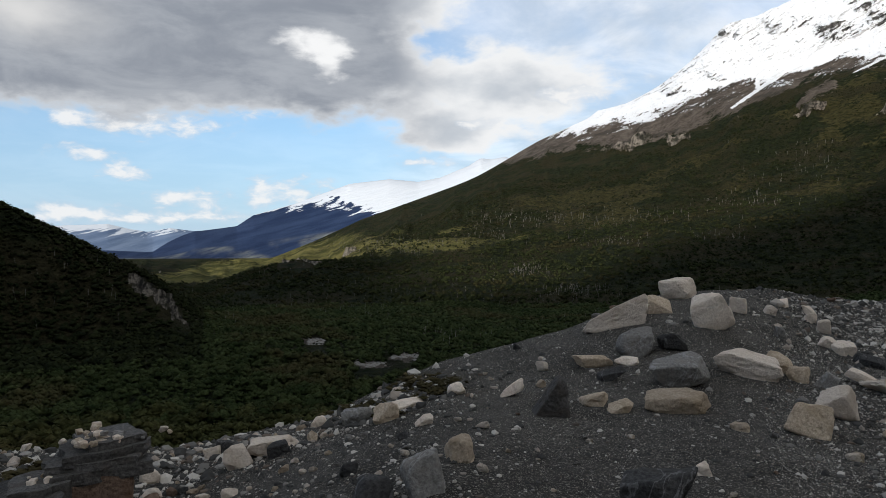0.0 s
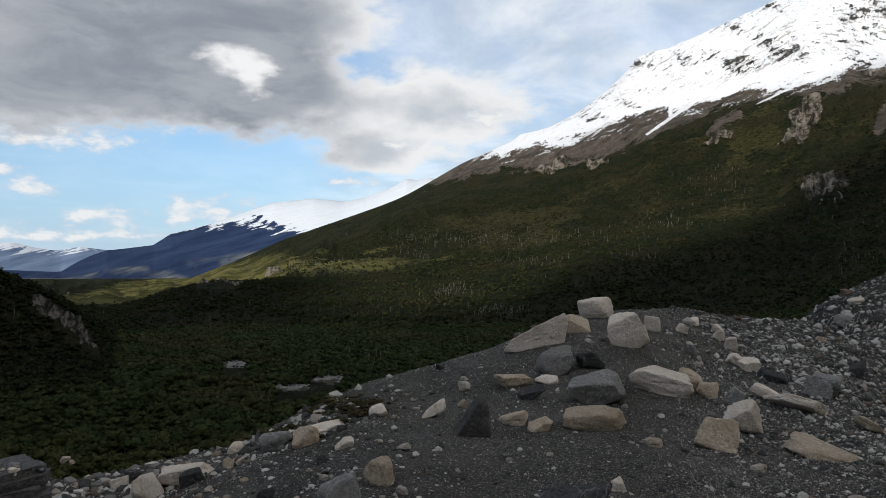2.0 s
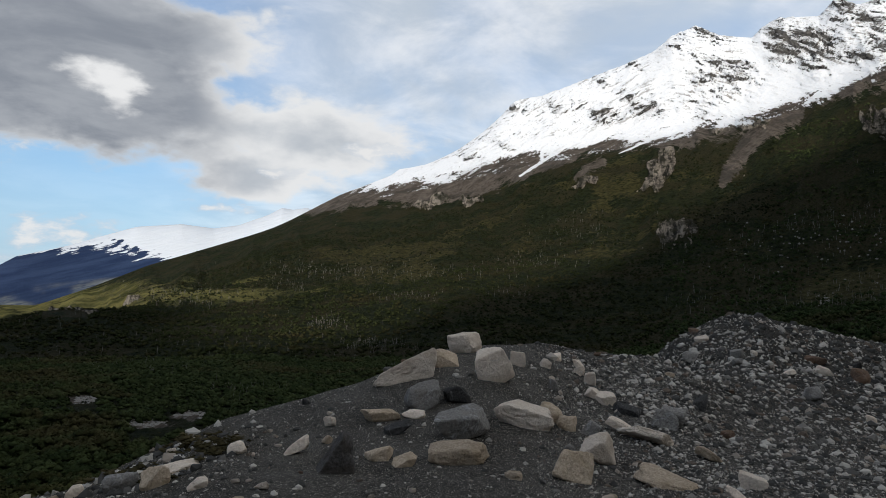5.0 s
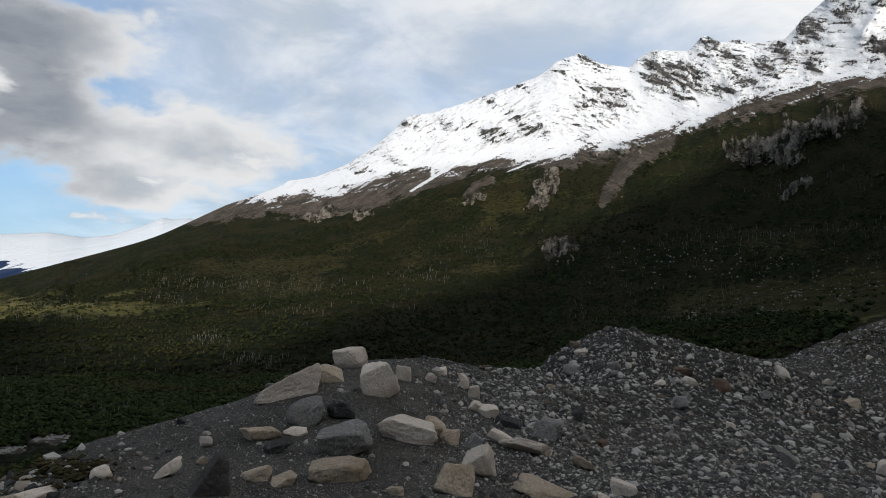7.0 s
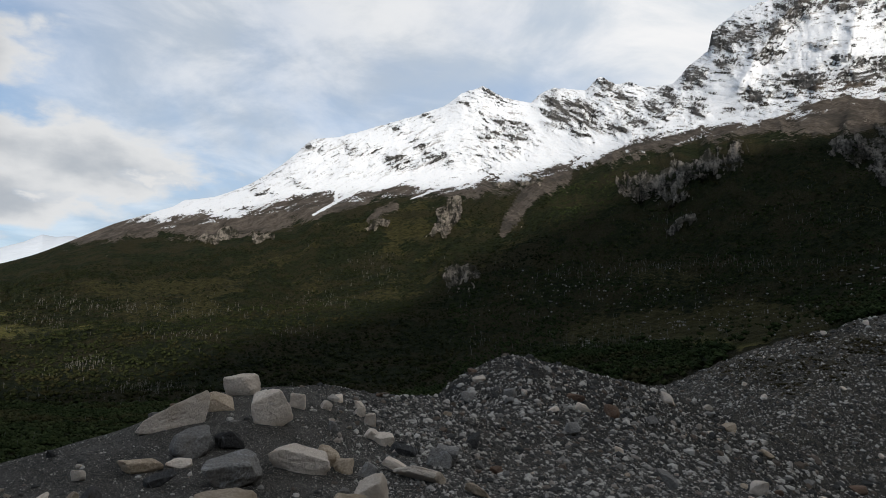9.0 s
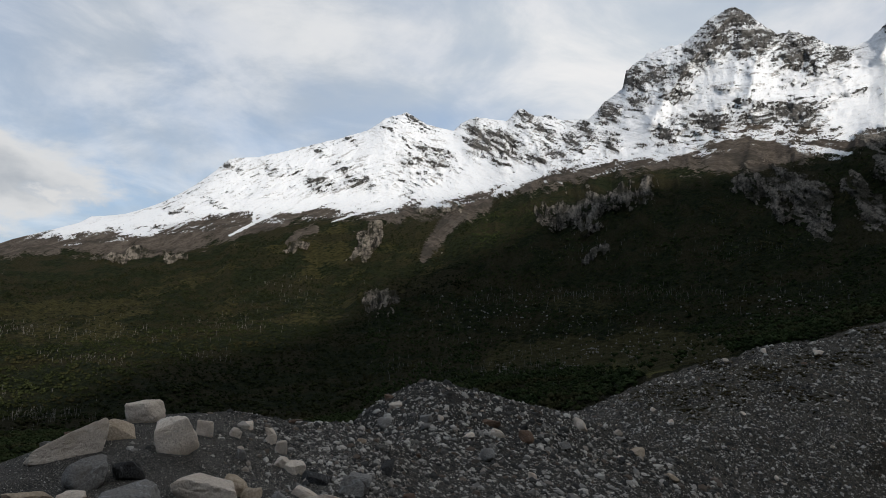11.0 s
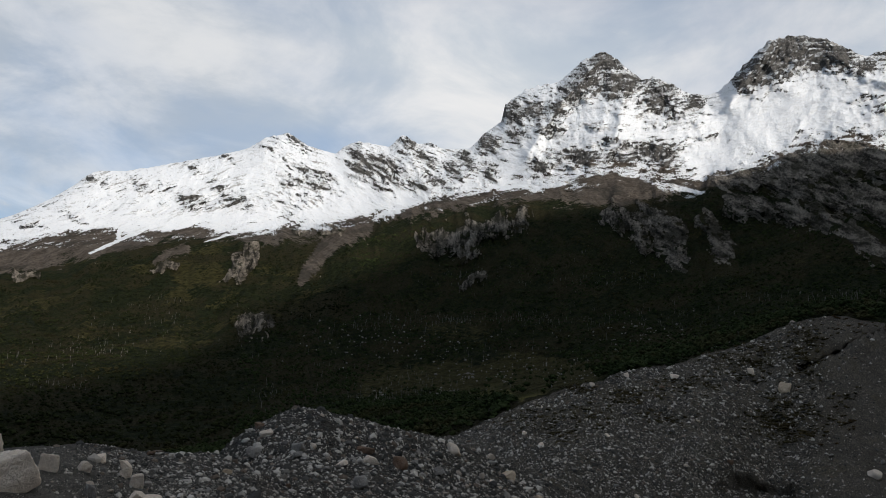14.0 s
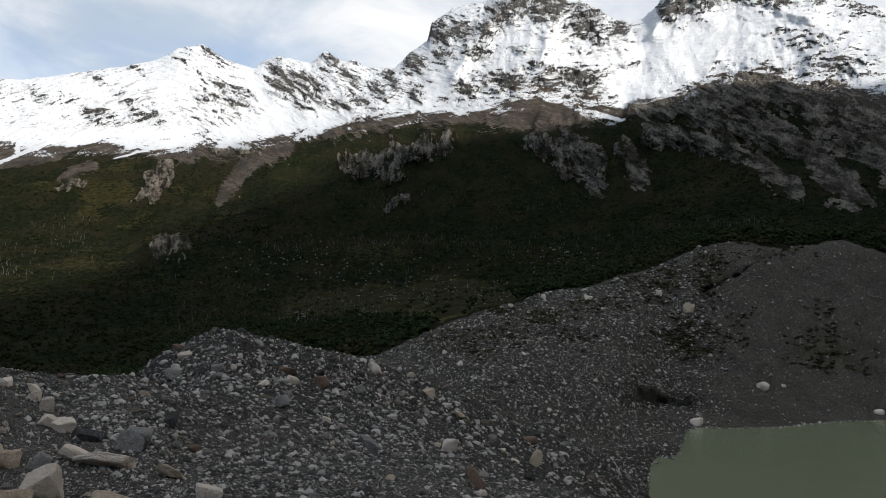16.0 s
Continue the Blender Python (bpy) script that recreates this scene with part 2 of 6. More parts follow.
    col, _ = laid(col, "scree", brown, 0.40, 0.60, 2.4, sums((streak, 0.6), (fine, 0.5)))
    col, f3 = laid(col, "rock", stone, 0.43, 0.57, 2.3, wall_edge)
    col, f4 = laid(col, "snow", snow, 0.40, 0.60, 3.4, snow_edge)
    t.links.new(col, b.inputs["Base Color"])
    t.links.new(mixed(t, f4, (0.92, 0.92, 0.92), (0.6, 0.6, 0.6)), b.inputs["Roughness"])
    bare = total_of(t, (maths(t, "MULTIPLY", fine, 1.0), maths(t, "MULTIPLY", tiny, 0.5), maths(t, "MULTIPLY", maths(t, "MULTIPLY", total_of(t, (flute, crack, grit)), f3), 0.9)))
    white = total_of(t, (maths(t, "MULTIPLY", streak, 0.55), maths(t, "MULTIPLY", grit, 0.40)))
    h = maths(t, "ADD", maths(t, "MULTIPLY", bare, maths(t, "SUBTRACT", 1.0, f4)), maths(t, "MULTIPLY", white, f4))
    relief(t, b, h, 14.0, 1.0)
    return m


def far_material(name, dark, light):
    """Distant slopes: woods and rock under snow, with blue haze and cloud shade put into the colours."""
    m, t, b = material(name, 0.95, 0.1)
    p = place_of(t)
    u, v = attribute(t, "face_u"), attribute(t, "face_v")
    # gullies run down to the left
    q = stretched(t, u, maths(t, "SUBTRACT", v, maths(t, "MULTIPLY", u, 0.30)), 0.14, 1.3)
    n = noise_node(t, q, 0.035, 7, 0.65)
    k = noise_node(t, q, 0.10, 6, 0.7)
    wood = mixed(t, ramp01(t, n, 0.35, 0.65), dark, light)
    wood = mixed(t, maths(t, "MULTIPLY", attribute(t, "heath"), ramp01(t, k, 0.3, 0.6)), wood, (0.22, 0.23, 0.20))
    # snow greyed to stand for the cloud shade on it
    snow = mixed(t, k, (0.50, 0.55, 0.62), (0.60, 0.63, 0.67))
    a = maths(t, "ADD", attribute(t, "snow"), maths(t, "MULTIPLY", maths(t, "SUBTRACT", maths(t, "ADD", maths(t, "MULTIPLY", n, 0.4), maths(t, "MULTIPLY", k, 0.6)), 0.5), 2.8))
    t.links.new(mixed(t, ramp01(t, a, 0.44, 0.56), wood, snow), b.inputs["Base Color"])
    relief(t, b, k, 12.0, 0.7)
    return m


def stone_material(name, low, high, stain, vein=0.0):
    m, t, b = material(name, 0.88, 0.15)
    p = place_of(t)
    info = t.nodes.new("ShaderNodeObjectInfo")
    off = t.nodes.new("ShaderNodeVectorMath")
    off.operation = "ADD"
    t.links.new(p, off.inputs[0])
    t.links.new(combine(t, maths(t, "MULTIPLY", info.outputs["Random"], 40.0), maths(t, "MULTIPLY", info.outputs["Random"], 17.0)), off.inputs[1])
    p = off.outputs[0]
    grain = noise_node(t, p, 26.0, 5, 0.7)
    cloudy = noise_node(t, p, 2.4, 6, 0.6, 0.5)
    col = mixed(t, ramp01(t, grain, 0.3, 0.7), low, high)
    col = mixed(t, ramp01(t, cloudy, 0.48, 0.68, 0.0, 0.75), col, stain)
    col = mixed(t, ramp01(t, noise_node(t, p, 5.5, 6, 0.7, 0.3), 0.58, 0.70, 0.0, 0.3), col, mixed(t, 0.7, col, (0.03, 0.028, 0.026)))
    if vein:
        v = maths(t, "ABSOLUTE", maths(t, "SUBTRACT", noise_node(t, p, 1.3, 4, 0.5, 1.2), 0.5))
        col = mixed(t, ramp01(t, v, 0.014, 0.002, 0.0, vein), col, (0.42, 0.41, 0.40))
    shade = ramp01(t, info.outputs["Random"], 0.0, 1.0, 0.84, 1.18)
    col = mixed(t, 1.0, col, combine(t, shade, shade, shade), "MULTIPLY")
    t.links.new(col, b.inputs["Base Color"])
    # broken faces, pits and cracks
    chips = maths(t, "MULTIPLY", voronoi(t, p, 4.5, "Distance", "DISTANCE_TO_EDGE"), 0.9)
    rough_ = maths(t, "ADD", maths(t, "MULTIPLY", grain, 0.25), maths(t, "MULTIPLY", noise_node(t, p, 3.2, 8, 0.68), 1.7))
    relief(t, b, maths(t, "ADD", rough_, maths(t, "MINIMUM", chips, 0.12)), 0.07, 1.0)
    return m


def pebble_material():
    m, t, b = material("pebbles", 0.9, 0.12)
    g = t.nodes.new("ShaderNodeNewGeometry")
    r = g.outputs["Random Per Island"]
    q = maths(t, "FRACT", maths(t, "MULTIPLY", r, 7.31))
    col = mixed(t, ramp01(t, r, 0.36, 0.98), (0.036, 0.034, 0.031), (0.66, 0.605, 0.53))
    col = mixed(t, ramp01(t, q, 0.86, 0.93, 0.0, 0.6), col, (0.22, 0.15, 0.10))
    col = mixed(t, 0.2, col, mixed(t, noise_node(t, place_of(t), 12.0, 4, 0.6), (0.05, 0.05, 0.05), (0.30, 0.29, 0.27)))
    t.links.new(col, b.inputs["Base Color"])
    return m


def leaf_material(name, low, high, warm):
    m, t, b = material(name, 0.9, 0.03)
    g = t.nodes.new("ShaderNodeNewGeometry")
    p = place_of(t)
    tree_by_tree = noise_node(t, p, 0.11, 4, 0.6)
    wide = noise_node(t, p, 0.016, 6, 0.65)
    col = mixed(t, maths(t, "ADD", ramp01(t, tree_by_tree, 0.35, 0.65, 0.0, 0.8), maths(t, "MULTIPLY", g.outputs["Random Per Island"], 0.2)), low, high)
    col = mixed(t, ramp01(t, wide, 0.50, 0.64, 0.0, 0.75), col, mixed(t, tree_by_tree, mixed(t, 0.55, (0.0, 0.0, 0.0), warm), warm))
    t.links.new(mixed(t, 1.0, col, mixed(t, ramp01(t, noise_node(t, p, 0.9, 5, 0.7), 0.3, 0.7), (0.55, 0.55, 0.55), (1.35, 1.35, 1.35)), "MULTIPLY"), b.inputs["Base Color"])
    relief(t, b, noise_node(t, p, 0.8, 5, 0.7), 0.6, 0.7)
    return m


def bark_material(name, low, high):
    m, t, b = material(name, 0.9, 0.1)
    t.links.new(mixed(t, noise_node(t, place_of(t), 1.5, 4, 0.6), low, high), b.inputs["Base Color"])
    return m


def water_material():
    m, t, b = material("glacial_water", 0.22, 0.35)
    p = place_of(t)
    t.links.new(mixed(t, noise_node(t, p, 0.02, 4, 0.6), (0.155, 0.177, 0.093), (0.183, 0.205, 0.114)), b.inputs["Base Color"])
    b.inputs["IOR"].default_value = 1.33
    relief(t, b, noise_node(t, p, 1.6, 5, 0.6), 0.06, 0.5)
    return m


# the blues of the far slope and range are painted haze
M_GRAVEL, M_SLOPE, M_FAR, M_WATER = gravel_material(), slope_material(), far_material("hazed_far_slope", (0.012, 0.023, 0.058), (0.024, 0.041, 0.088)), water_material()
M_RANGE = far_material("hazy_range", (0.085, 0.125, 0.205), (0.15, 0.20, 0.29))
M_STONE = {
    "pale": stone_material("pale_stone", (0.66, 0.545, 0.445), (0.84, 0.725, 0.605), (0.64, 0.52, 0.40)),
    "tan": stone_material("tan_stone", (0.39, 0.305, 0.22), (0.61, 0.49, 0.365), (0.36, 0.27, 0.175)),
    "grey": stone_material("grey_stone", (0.16, 0.150, 0.137), (0.31, 0.290, 0.265), (0.23, 0.205, 0.178), 0.5),
    "dark": stone_material("dark_stone", (0.032, 0.031, 0.031), (0.080, 0.077, 0.074), (0.056, 0.052, 0.047), 0.22),
    "slate": stone_material("slate_stone", (0.060, 0.056, 0.053), (0.150, 0.140, 0.130), (0.085, 0.070, 0.058)),
    "rust": stone_material("rusty_stone", (0.13, 0.085, 0.06), (0.25, 0.17, 0.125), (0.17, 0.10, 0.06)),
}
M_PEBBLE = pebble_material()
M_LEAF = leaf_material("leaves", (0.016, 0.026, 0.010), (0.044, 0.060, 0.022), (0.070, 0.061, 0.028))
# darker copy of the leaves: shade of the side hill and upper slope as colour
M_SHADELEAF = leaf_material("shaded_leaves", (0.010, 0.014, 0.006), (0.027, 0.032, 0.013), (0.042, 0.035, 0.017))
M_DUNLEAF = leaf_material("dun_leaves", (0.013, 0.018, 0.007), (0.035, 0.041, 0.016), (0.052, 0.045, 0.021))
M_SCRUB = leaf_material("scrub_leaves", (0.036, 0.033, 0.015), (0.095, 0.076, 0.038), (0.12, 0.075, 0.04))
M_OLIVE = leaf_material("olive_leaves", (0.026, 0.030, 0.011), (0.068, 0.070, 0.026), (0.110, 0.080, 0.035))
M_NEARLEAF = leaf_material("valley_leaves", (0.020, 0.031, 0.011), (0.054, 0.068, 0.026), (0.085, 0.070, 0.032))
M_BARK = bark_material("bark", (0.05, 0.04, 0.03), (0.12, 0.10, 0.08))
M_DEADWOOD = bark_material("bleached_wood", (0.13, 0.12, 0.105), (0.30, 0.285, 0.26))


# ---- noise on arrays ----
def hash01(ix, iy, seed):
    h = (ix.astype(np.int64) * 374761393 + iy.astype(np.int64) * 668265263 + seed * 974634777) & 0xFFFFFFFF
    h = ((h ^ (h >> 13)) * 1274126177) & 0xFFFFFFFF
    return ((h ^ (h >> 16)) & 0xFFFFFF) / float(0xFFFFFF)


def vnoise(x, y, seed=0):
    """Smooth noise of -1 to 1 with cells of 1."""
    ix, iy = np.floor(x), np.floor(y)
    fx, fy = x - ix, y - iy
    fx, fy = fx * fx * fx * (fx * (fx * 6 - 15) + 10), fy * fy * fy * (fy * (fy * 6 - 15) + 10)
    a, b = hash01(ix, iy, seed), hash01(ix + 1, iy, seed)
    c, d = hash01(ix, iy + 1, seed), hash01(ix + 1, iy + 1, seed)
    return 2 * ((a * (1 - fx) + b * fx) * (1 - fy) + (c * (1 - fx) + d * fx) * fy) - 1


def fbm(x, y, size, octaves=4, seed=0, gain=0.5, ridged=False):
    total, amp, norm = 0.0, 1.0, 0.0
    for k in range(octaves):
        # each octave is turned, so that the cells do not line up
        c, s = math.cos(0.6 + 1.9 * k), math.sin(0.6 + 1.9 * k)
        u, v = (x * c - y * s) / size + 17.3 * k, (x * s + y * c) / size - 9.1 * k
        n = vnoise(u, v, seed + 31 * k)
        total = total + amp * ((1 - 2 * np.abs(n)) if ridged else n)
        norm += amp
        amp *= gain
        size *= 0.5
    return total / norm


def smooth(a, b, x):
    t = np.clip((x - a) / (b - a), 0, 1)
    return t * t * (3 - 2 * t)


# ---- the lie of the land: lines round the viewpoint (bearing, distance, angle above the eye) ----
def line(*rows):
    az = np.array([r[0] for r in rows], float)
    return az, np.array([r[1] for r in rows], float), np.array([r[2] for r in rows], float)


DIP = line((-180, 9, -9), (-60, 8, -18), (-33, 9, -20.5), (-20, 9, -20.5), (-12, 9, -17.5), (0, 9, -14), (10, 10.5, -12.6), (20, 11, -12), (28, 12, -11.7), (40, 13, -11.5),
           (60, 13, -14), (90, 13, -17), (130, 10, -14), (180, 9, -9))
CREST = line((-180, 20, -2), (-60, 14, -11), (-33, 13, -13.5), (-27, 14.5, -13.7), (-20, 15.5, -14.7), (-15, 16.5, -13.9), (-10, 17, -13.4),
             (-5.7, 18, -11.4), (0, 19, -9), (5, 19.5, -7.7), (10, 20, -6.2), (14.4, 21, -4.4), (17, 21.5, -3.3), (20.7, 22, -3.1), (24, 24, -2.9),
             (28.4, 27, -3.6), (33, 32, -3.5), (37, 34, -5.2), (40, 34, -6.3), (47, 36, -7.5), (57, 38, -9.5), (70, 40, -13), (90, 42, -17), (130, 40, -12), (180, 20, -2))
SLOPE_FOOT = line((-180, 60, -8), (-60, 90, -22.7), (20, 95, -22.7), (26, 88, -22), (30, 65, -14), (33, 46, -7.5), (36, 44, -4.8), (40, 46, -3.6), (47, 50, -4.8),
                  (54, 58, -6.7), (62, 68, -9.5), (69, 76, -13), (74, 72, -18.5), (90, 66, -21), (130, 66, -20), (180, 60, -8))
SECOND = line((-180, 150, -6), (-60, 130, -17.3), (20, 130, -17.3), (25, 110, -17), (29, 80, -10), (33, 62, -3.6), (35.3, 60, -1.9), (38, 60, -0.4), (39.5, 60, 0.0),
              (41.9, 62, -0.5), (46, 66, -1.5), (50, 72, -2.4), (54, 80, -3.8), (57.3, 88, -5), (61.8, 98, -7.2), (68.5, 112, -8.9), (72.0, 113, -12.1), (74, 104, -14.2), (76.5, 95, -15.5),
              (90, 85, -17.5), (130, 85, -17), (180, 150, -6))
TROUGH = line((-180, 300, -6), (-60, 200, -11.8), (25, 200, -11.8), (33, 140, -14), (40, 100, -12), (50, 110, -10), (57, 125, -9.5), (62, 135, -9.0),
              (68.5, 150, -9.1), (73.2, 165, -8.3), (75.2, 165, -8.4), (76.6, 165, -9.3), (90, 180, -8.6), (130, 180, -8), (180, 300, -6))
SHORE = line((-180, 500, -2), (-60, 320, -7.4), (-19.6, 330, -7.2), (25, 300, -7.8), (35, 220, -8), (45, 175, -6.5), (52, 165, -4), (60.4, 170, -3.4), (64, 180, -3.6),
             (70.7, 192, -4.5), (74.4, 202, -6.9), (78.8, 205, -6.8), (82.6, 218, -6.4), (88.4, 253, -5.5), (100, 280, -5), (130, 300, -4), (180, 500, -2))
BROW = line((-180, 900, 5), (-110, 700, 8), (-75, 430, 9), (-50, 430, 6.3), (-32.5, 430, 3.05), (-29, 430, 1.25), (-25.4, 430, -0.75), (-23.4, 430, -1.75), (-21.4, 425, -3.3),
            (-20.2, 420, -4.4), (-19.2, 420, -5.6), (-17, 450, -5.3), (0, 480, -4.9), (25, 450, -5.3), (35, 400, -4.5), (45, 300, -3.2), (52.4, 260, -1.8), (56, 270, 0.3),
            (61, 290, 1.8), (64.5, 310, 2.7), (68.6, 330, 3.6), (73, 360, 4.8), (77.6, 390, 6.8), (79.3, 395, 6.9), (81.4, 398, 6.6), (83.6, 400, 5.8), (85.2, 408, 6.0), (86.4, 410, 6.6),
            (89, 420, 5.4), (100, 430, 4), (130, 500, 5), (180, 900, 5))
MID = line((-180, 1400, 10), (-110, 1200, 8), (-75, 900, 3), (-33, 800, -2.9), (-20, 850, -4.0), (-19.2, 870, -3.9), (-18.2, 900, -3.7), (-16, 950, -2.4), (-13, 1000, -1.5),
           (-10.3, 1000, -1.3), (-7.6, 1050, -1.2), (-3.9, 1150, -0.3), (-1.1, 1150, 0.7), (5, 1100, 1.0), (15, 1000, 1.6), (25, 950, 2), (35, 900, 2.6), (45, 800, 2.2),
           (55, 750, 2.8), (65, 750, 4.3), (75, 800, 7), (82, 850, 8), (89, 850, 7), (100, 850, 7), (130, 1000, 10), (180, 1400, 10))
UPPER = line((-180, 1750, 20), (-170, 1750, 14), (-160, 1750, 11), (-110, 1600, 8), (-75, 1500, 4), (-33, 1500, -1.75), (-18, 1500, -1.78), (-12, 1500, -1.6), (-8, 1450, -1.2), (-3.9, 1500, 0.6), (0, 1500, 2),
             (5, 1500, 3.3), (15, 1450, 4.6), (25, 1350, 6), (35, 1250, 7), (45, 1150, 7.3), (55, 1100, 8), (65, 1100, 9.3), (75, 1150, 11.5), (82, 1150, 12.5), (89, 1150, 11), (100, 1100, 10),
             (130, 1500, 19), (150, 1750, 22), (175, 1750, 22), (180, 1750, 20))
# behind the viewer these heights form an added ridge, fitted to shade the valley
TREELINE = line((-180, 2000, 28.5), (-174, 2000, 28.5), (-171, 2000, 28), (-166, 2000, 25.4), (-162, 2000, 24.4), (-159, 2000, 22.5), (-156, 2000, 19), (-151, 2000, 17), (-148, 2000, 13.5), (-143.5, 2000, 14.6), (-140, 2000, 16.4), (-136, 2000, 16.6), (-127, 2000, 16), (-118, 2000, 13), (-104, 2000, 9), (-75, 2400, 2), (-33, 2600, -1.02), (-18, 2600, -1.04), (-14.7, 2600, -1.3), (-10.3, 2600, 0.3), (-6.7, 2500, 2.0), (-1.1, 2400, 3.8), (5, 2300, 6.2),
                (9, 2250, 7.6), (14.4, 2150, 8.2), (18.7, 2050, 9), (22.3, 2000, 10.3), (28, 1900, 12), (33, 1850, 12.6), (38, 1800, 12.9), (42, 1750, 14.3), (47.5, 1700, 15.5),
                (55, 1650, 16.5), (60, 1600, 16.6), (67, 1600, 16.3), (70, 1600, 16.8), (75, 1650, 17.5), (79, 1650, 18.4), (89.5, 1650, 15), (100, 1650, 13), (130, 1900, 24), (145, 2000, 26.5), (159, 2000, 28), (167, 2000, 28.5), (180, 2000, 28.5))
SNOWLINE = line((-180, 2300, 20), (-165, 2300, 13), (-110, 2400, 7), (-75, 2700, 1.6), (-33, 2800, -0.96), (-16, 2800, -0.97), (-14.7, 2850, -1.15), (-10.3, 2850, 0.55), (-6.7, 2800, 2.25), (-1.1, 2750, 4.15), (4.5, 2700, 6.5), (9, 2600, 8.8),
                (15, 2500, 10.1), (19.5, 2400, 11.2), (25, 2300, 12.3), (32, 2200, 13.1), (39, 2150, 14.3), (44, 2100, 15.2), (49, 2050, 16.5), (54, 2000, 17.4), (57.4, 1950, 17.9),
                (63, 1900, 19.2), (69, 1900, 18.2), (71.2, 1900, 17.5), (76, 1950, 18.4), (80, 2000, 19.5), (85, 1950, 18.2), (89.6, 1900, 17), (100, 1900, 15), (130, 2150, 20), (175, 2300, 21), (180, 2300, 20))
RIDGE_EL = ((-180, 15), (-160, 9), (-110, 5), (-75, 1.3), (-33, -0.87), (-16, -0.86), (-14.7, -1.1), (-10.3, 0.7), (-6.7, 2.4), (-3.9, 3.4), (-1.1, 4.4), (2.6, 5.7), (4.5, 6.8), (7.7, 8.6), (9.5, 9.3), (11.7, 10.2),
            (12.5, 10.9), (14.7, 11.2), (17.4, 12.5), (19.5, 14.0), (21.1, 15.5), (22, 16.5), (24.2, 16.8), (28.2, 18.1), (29.6, 18.5), (33.4, 19.8), (34.5, 20.7), (36.4, 21.4))
RIDGE_EL2 = ((38, 20.5), (40.5, 19.9), (41.2, 20.7), (42.4, 21.2), (45, 20.7), (46.1, 21.9), (47.6, 21.1), (48.6, 21.3), (49.7, 20.7), (52, 20.6), (53.3, 22), (54.8, 22.8), (55.1, 24.4), (57, 25.5), (59.9, 25.8), (61.8, 27.3),
             (63.7, 28), (65, 27.1), (66.8, 25.4), (68, 25.6), (69.4, 24.8), (70.3, 24.1), (71.8, 23.7), (72.9, 23.8), (74.1, 24.9), (75.9, 26.4), (77, 27.1), (79, 27), (80.9, 26.3), (82.3, 25.3), (83.3, 24.5),
             (84.5, 24.8), (86, 23.8), (90, 21.8), (100, 19), (130, 17), (180, 15))
RIDGE_R = line((-180, 2700, 0), (-75, 3000, 0), (-16, 3000, 0), (0, 3000, 0), (10, 3000, 0), (20, 2950, 0), (36, 2750, 0), (50, 2600, 0), (64, 2450, 0), (90, 2400, 0), (130, 2500, 0), (180, 2700, 0))
FAR_FOOT = line((-180, 3500, 4), (-33, 3700, -0.72), (-8, 3700, -0.75), (-3, 3650, 0.5), (6, 3600, 2.0), (20, 3500, 6), (64, 3200, 10), (180, 3500, 4))
FAR_RIDGE = line((-180, 4300, 2), (-75, 4300, 0), (-30, 4300, -0.6), (-22.6, 4300, -0.62), (-19.6, 4300, 1.35), (-16.5, 4300, 1.8), (-15.2, 4300, 2.7), (-12.1, 4300, 3.6), (-9.9, 4300, 4.45),
                 (-7.6, 4300, 5.3), (-4.4, 4300, 5.7), (-2, 4300, 5.5), (-0.2, 4300, 5.85), (2.1, 4300, 6.8), (3.1, 4300, 7.4), (4, 4300, 7.3), (5.1, 4300, 7.5), (7, 4300, 6.8), (12, 4300, 5), (20, 4300, 3), (180, 4300, 2))
RANGE = line((-180, 4850, 1.5), (-60, 4850, 1.2), (-33, 4850, 1.3), (-28.7, 4850, 1.7), (-25.7, 4850, 1.85), (-24.2, 4850, 1.5), (-23, 4850, 1.3), (-21.4, 4850, 1.6), (-19.8, 4850, 1.4), (-15, 4850, 1.2), (180, 4850, 1.5))


FINE = np.arange(-37.0, 97.0, 0.13)
COARSE = np.arange(97.0, 323.0, 2.0)
AZ = np.concatenate([FINE, COARSE])
AZ_SIGNED = np.where(AZ > 180, AZ - 360, AZ)


def at_bearing(knots, values, az):
    return np.interp(az, knots, values)


ridge_knots = np.array(RIDGE_EL + RIDGE_EL2, float)
rings = []
for k, (a, r, e) in enumerate((DIP, CREST, SLOPE_FOOT, SECOND, TROUGH, SHORE, BROW, MID, UPPER, TREELINE, SNOWLINE, RIDGE_R, FAR_FOOT, FAR_RIDGE, RANGE)):
    rr = at_bearing(a, r, AZ_SIGNED)
    ee = at_bearing(ridge_knots[:, 0], ridge_knots[:, 1], AZ_SIGNED) if k == 11 else at_bearing(a, e, AZ_SIGNED)
    if k < 11:
        # round off the corners between the knots
        w = 9
        pad = np.concatenate([rr[-w:], rr, rr[:w]]), np.concatenate([ee[-w:], ee, ee[:w]])
        soft_r, soft_e = (np.convolve(p, np.ones(2 * w + 1) / (2 * w + 1), "valid") for p in pad)
        inside = (np.arange(len(AZ)) > w) & (np.arange(len(AZ)) < len(FINE) - w)
        rr, ee = np.where(inside, soft_r, rr), np.where(inside, soft_e, ee)
    rings.append((rr, EYE + rr * np.tan(np.radians(ee))))
RING_R = np.stack([np.full(len(AZ), 0.05)] + [r for r, z in rings])
RING_Z = np.stack([np.zeros(len(AZ))] + [z for r, z in rings])

# heights between the rings: a monotone cubic along each bearing
h = np.diff(RING_R, axis=0)
d = np.diff(RING_Z, axis=0) / h
m = np.zeros_like(RING_R)
same = d[:-1] * d[1:] > 0
w1, w2 = 2 * h[1:] + h[:-1], h[1:] + 2 * h[:-1]
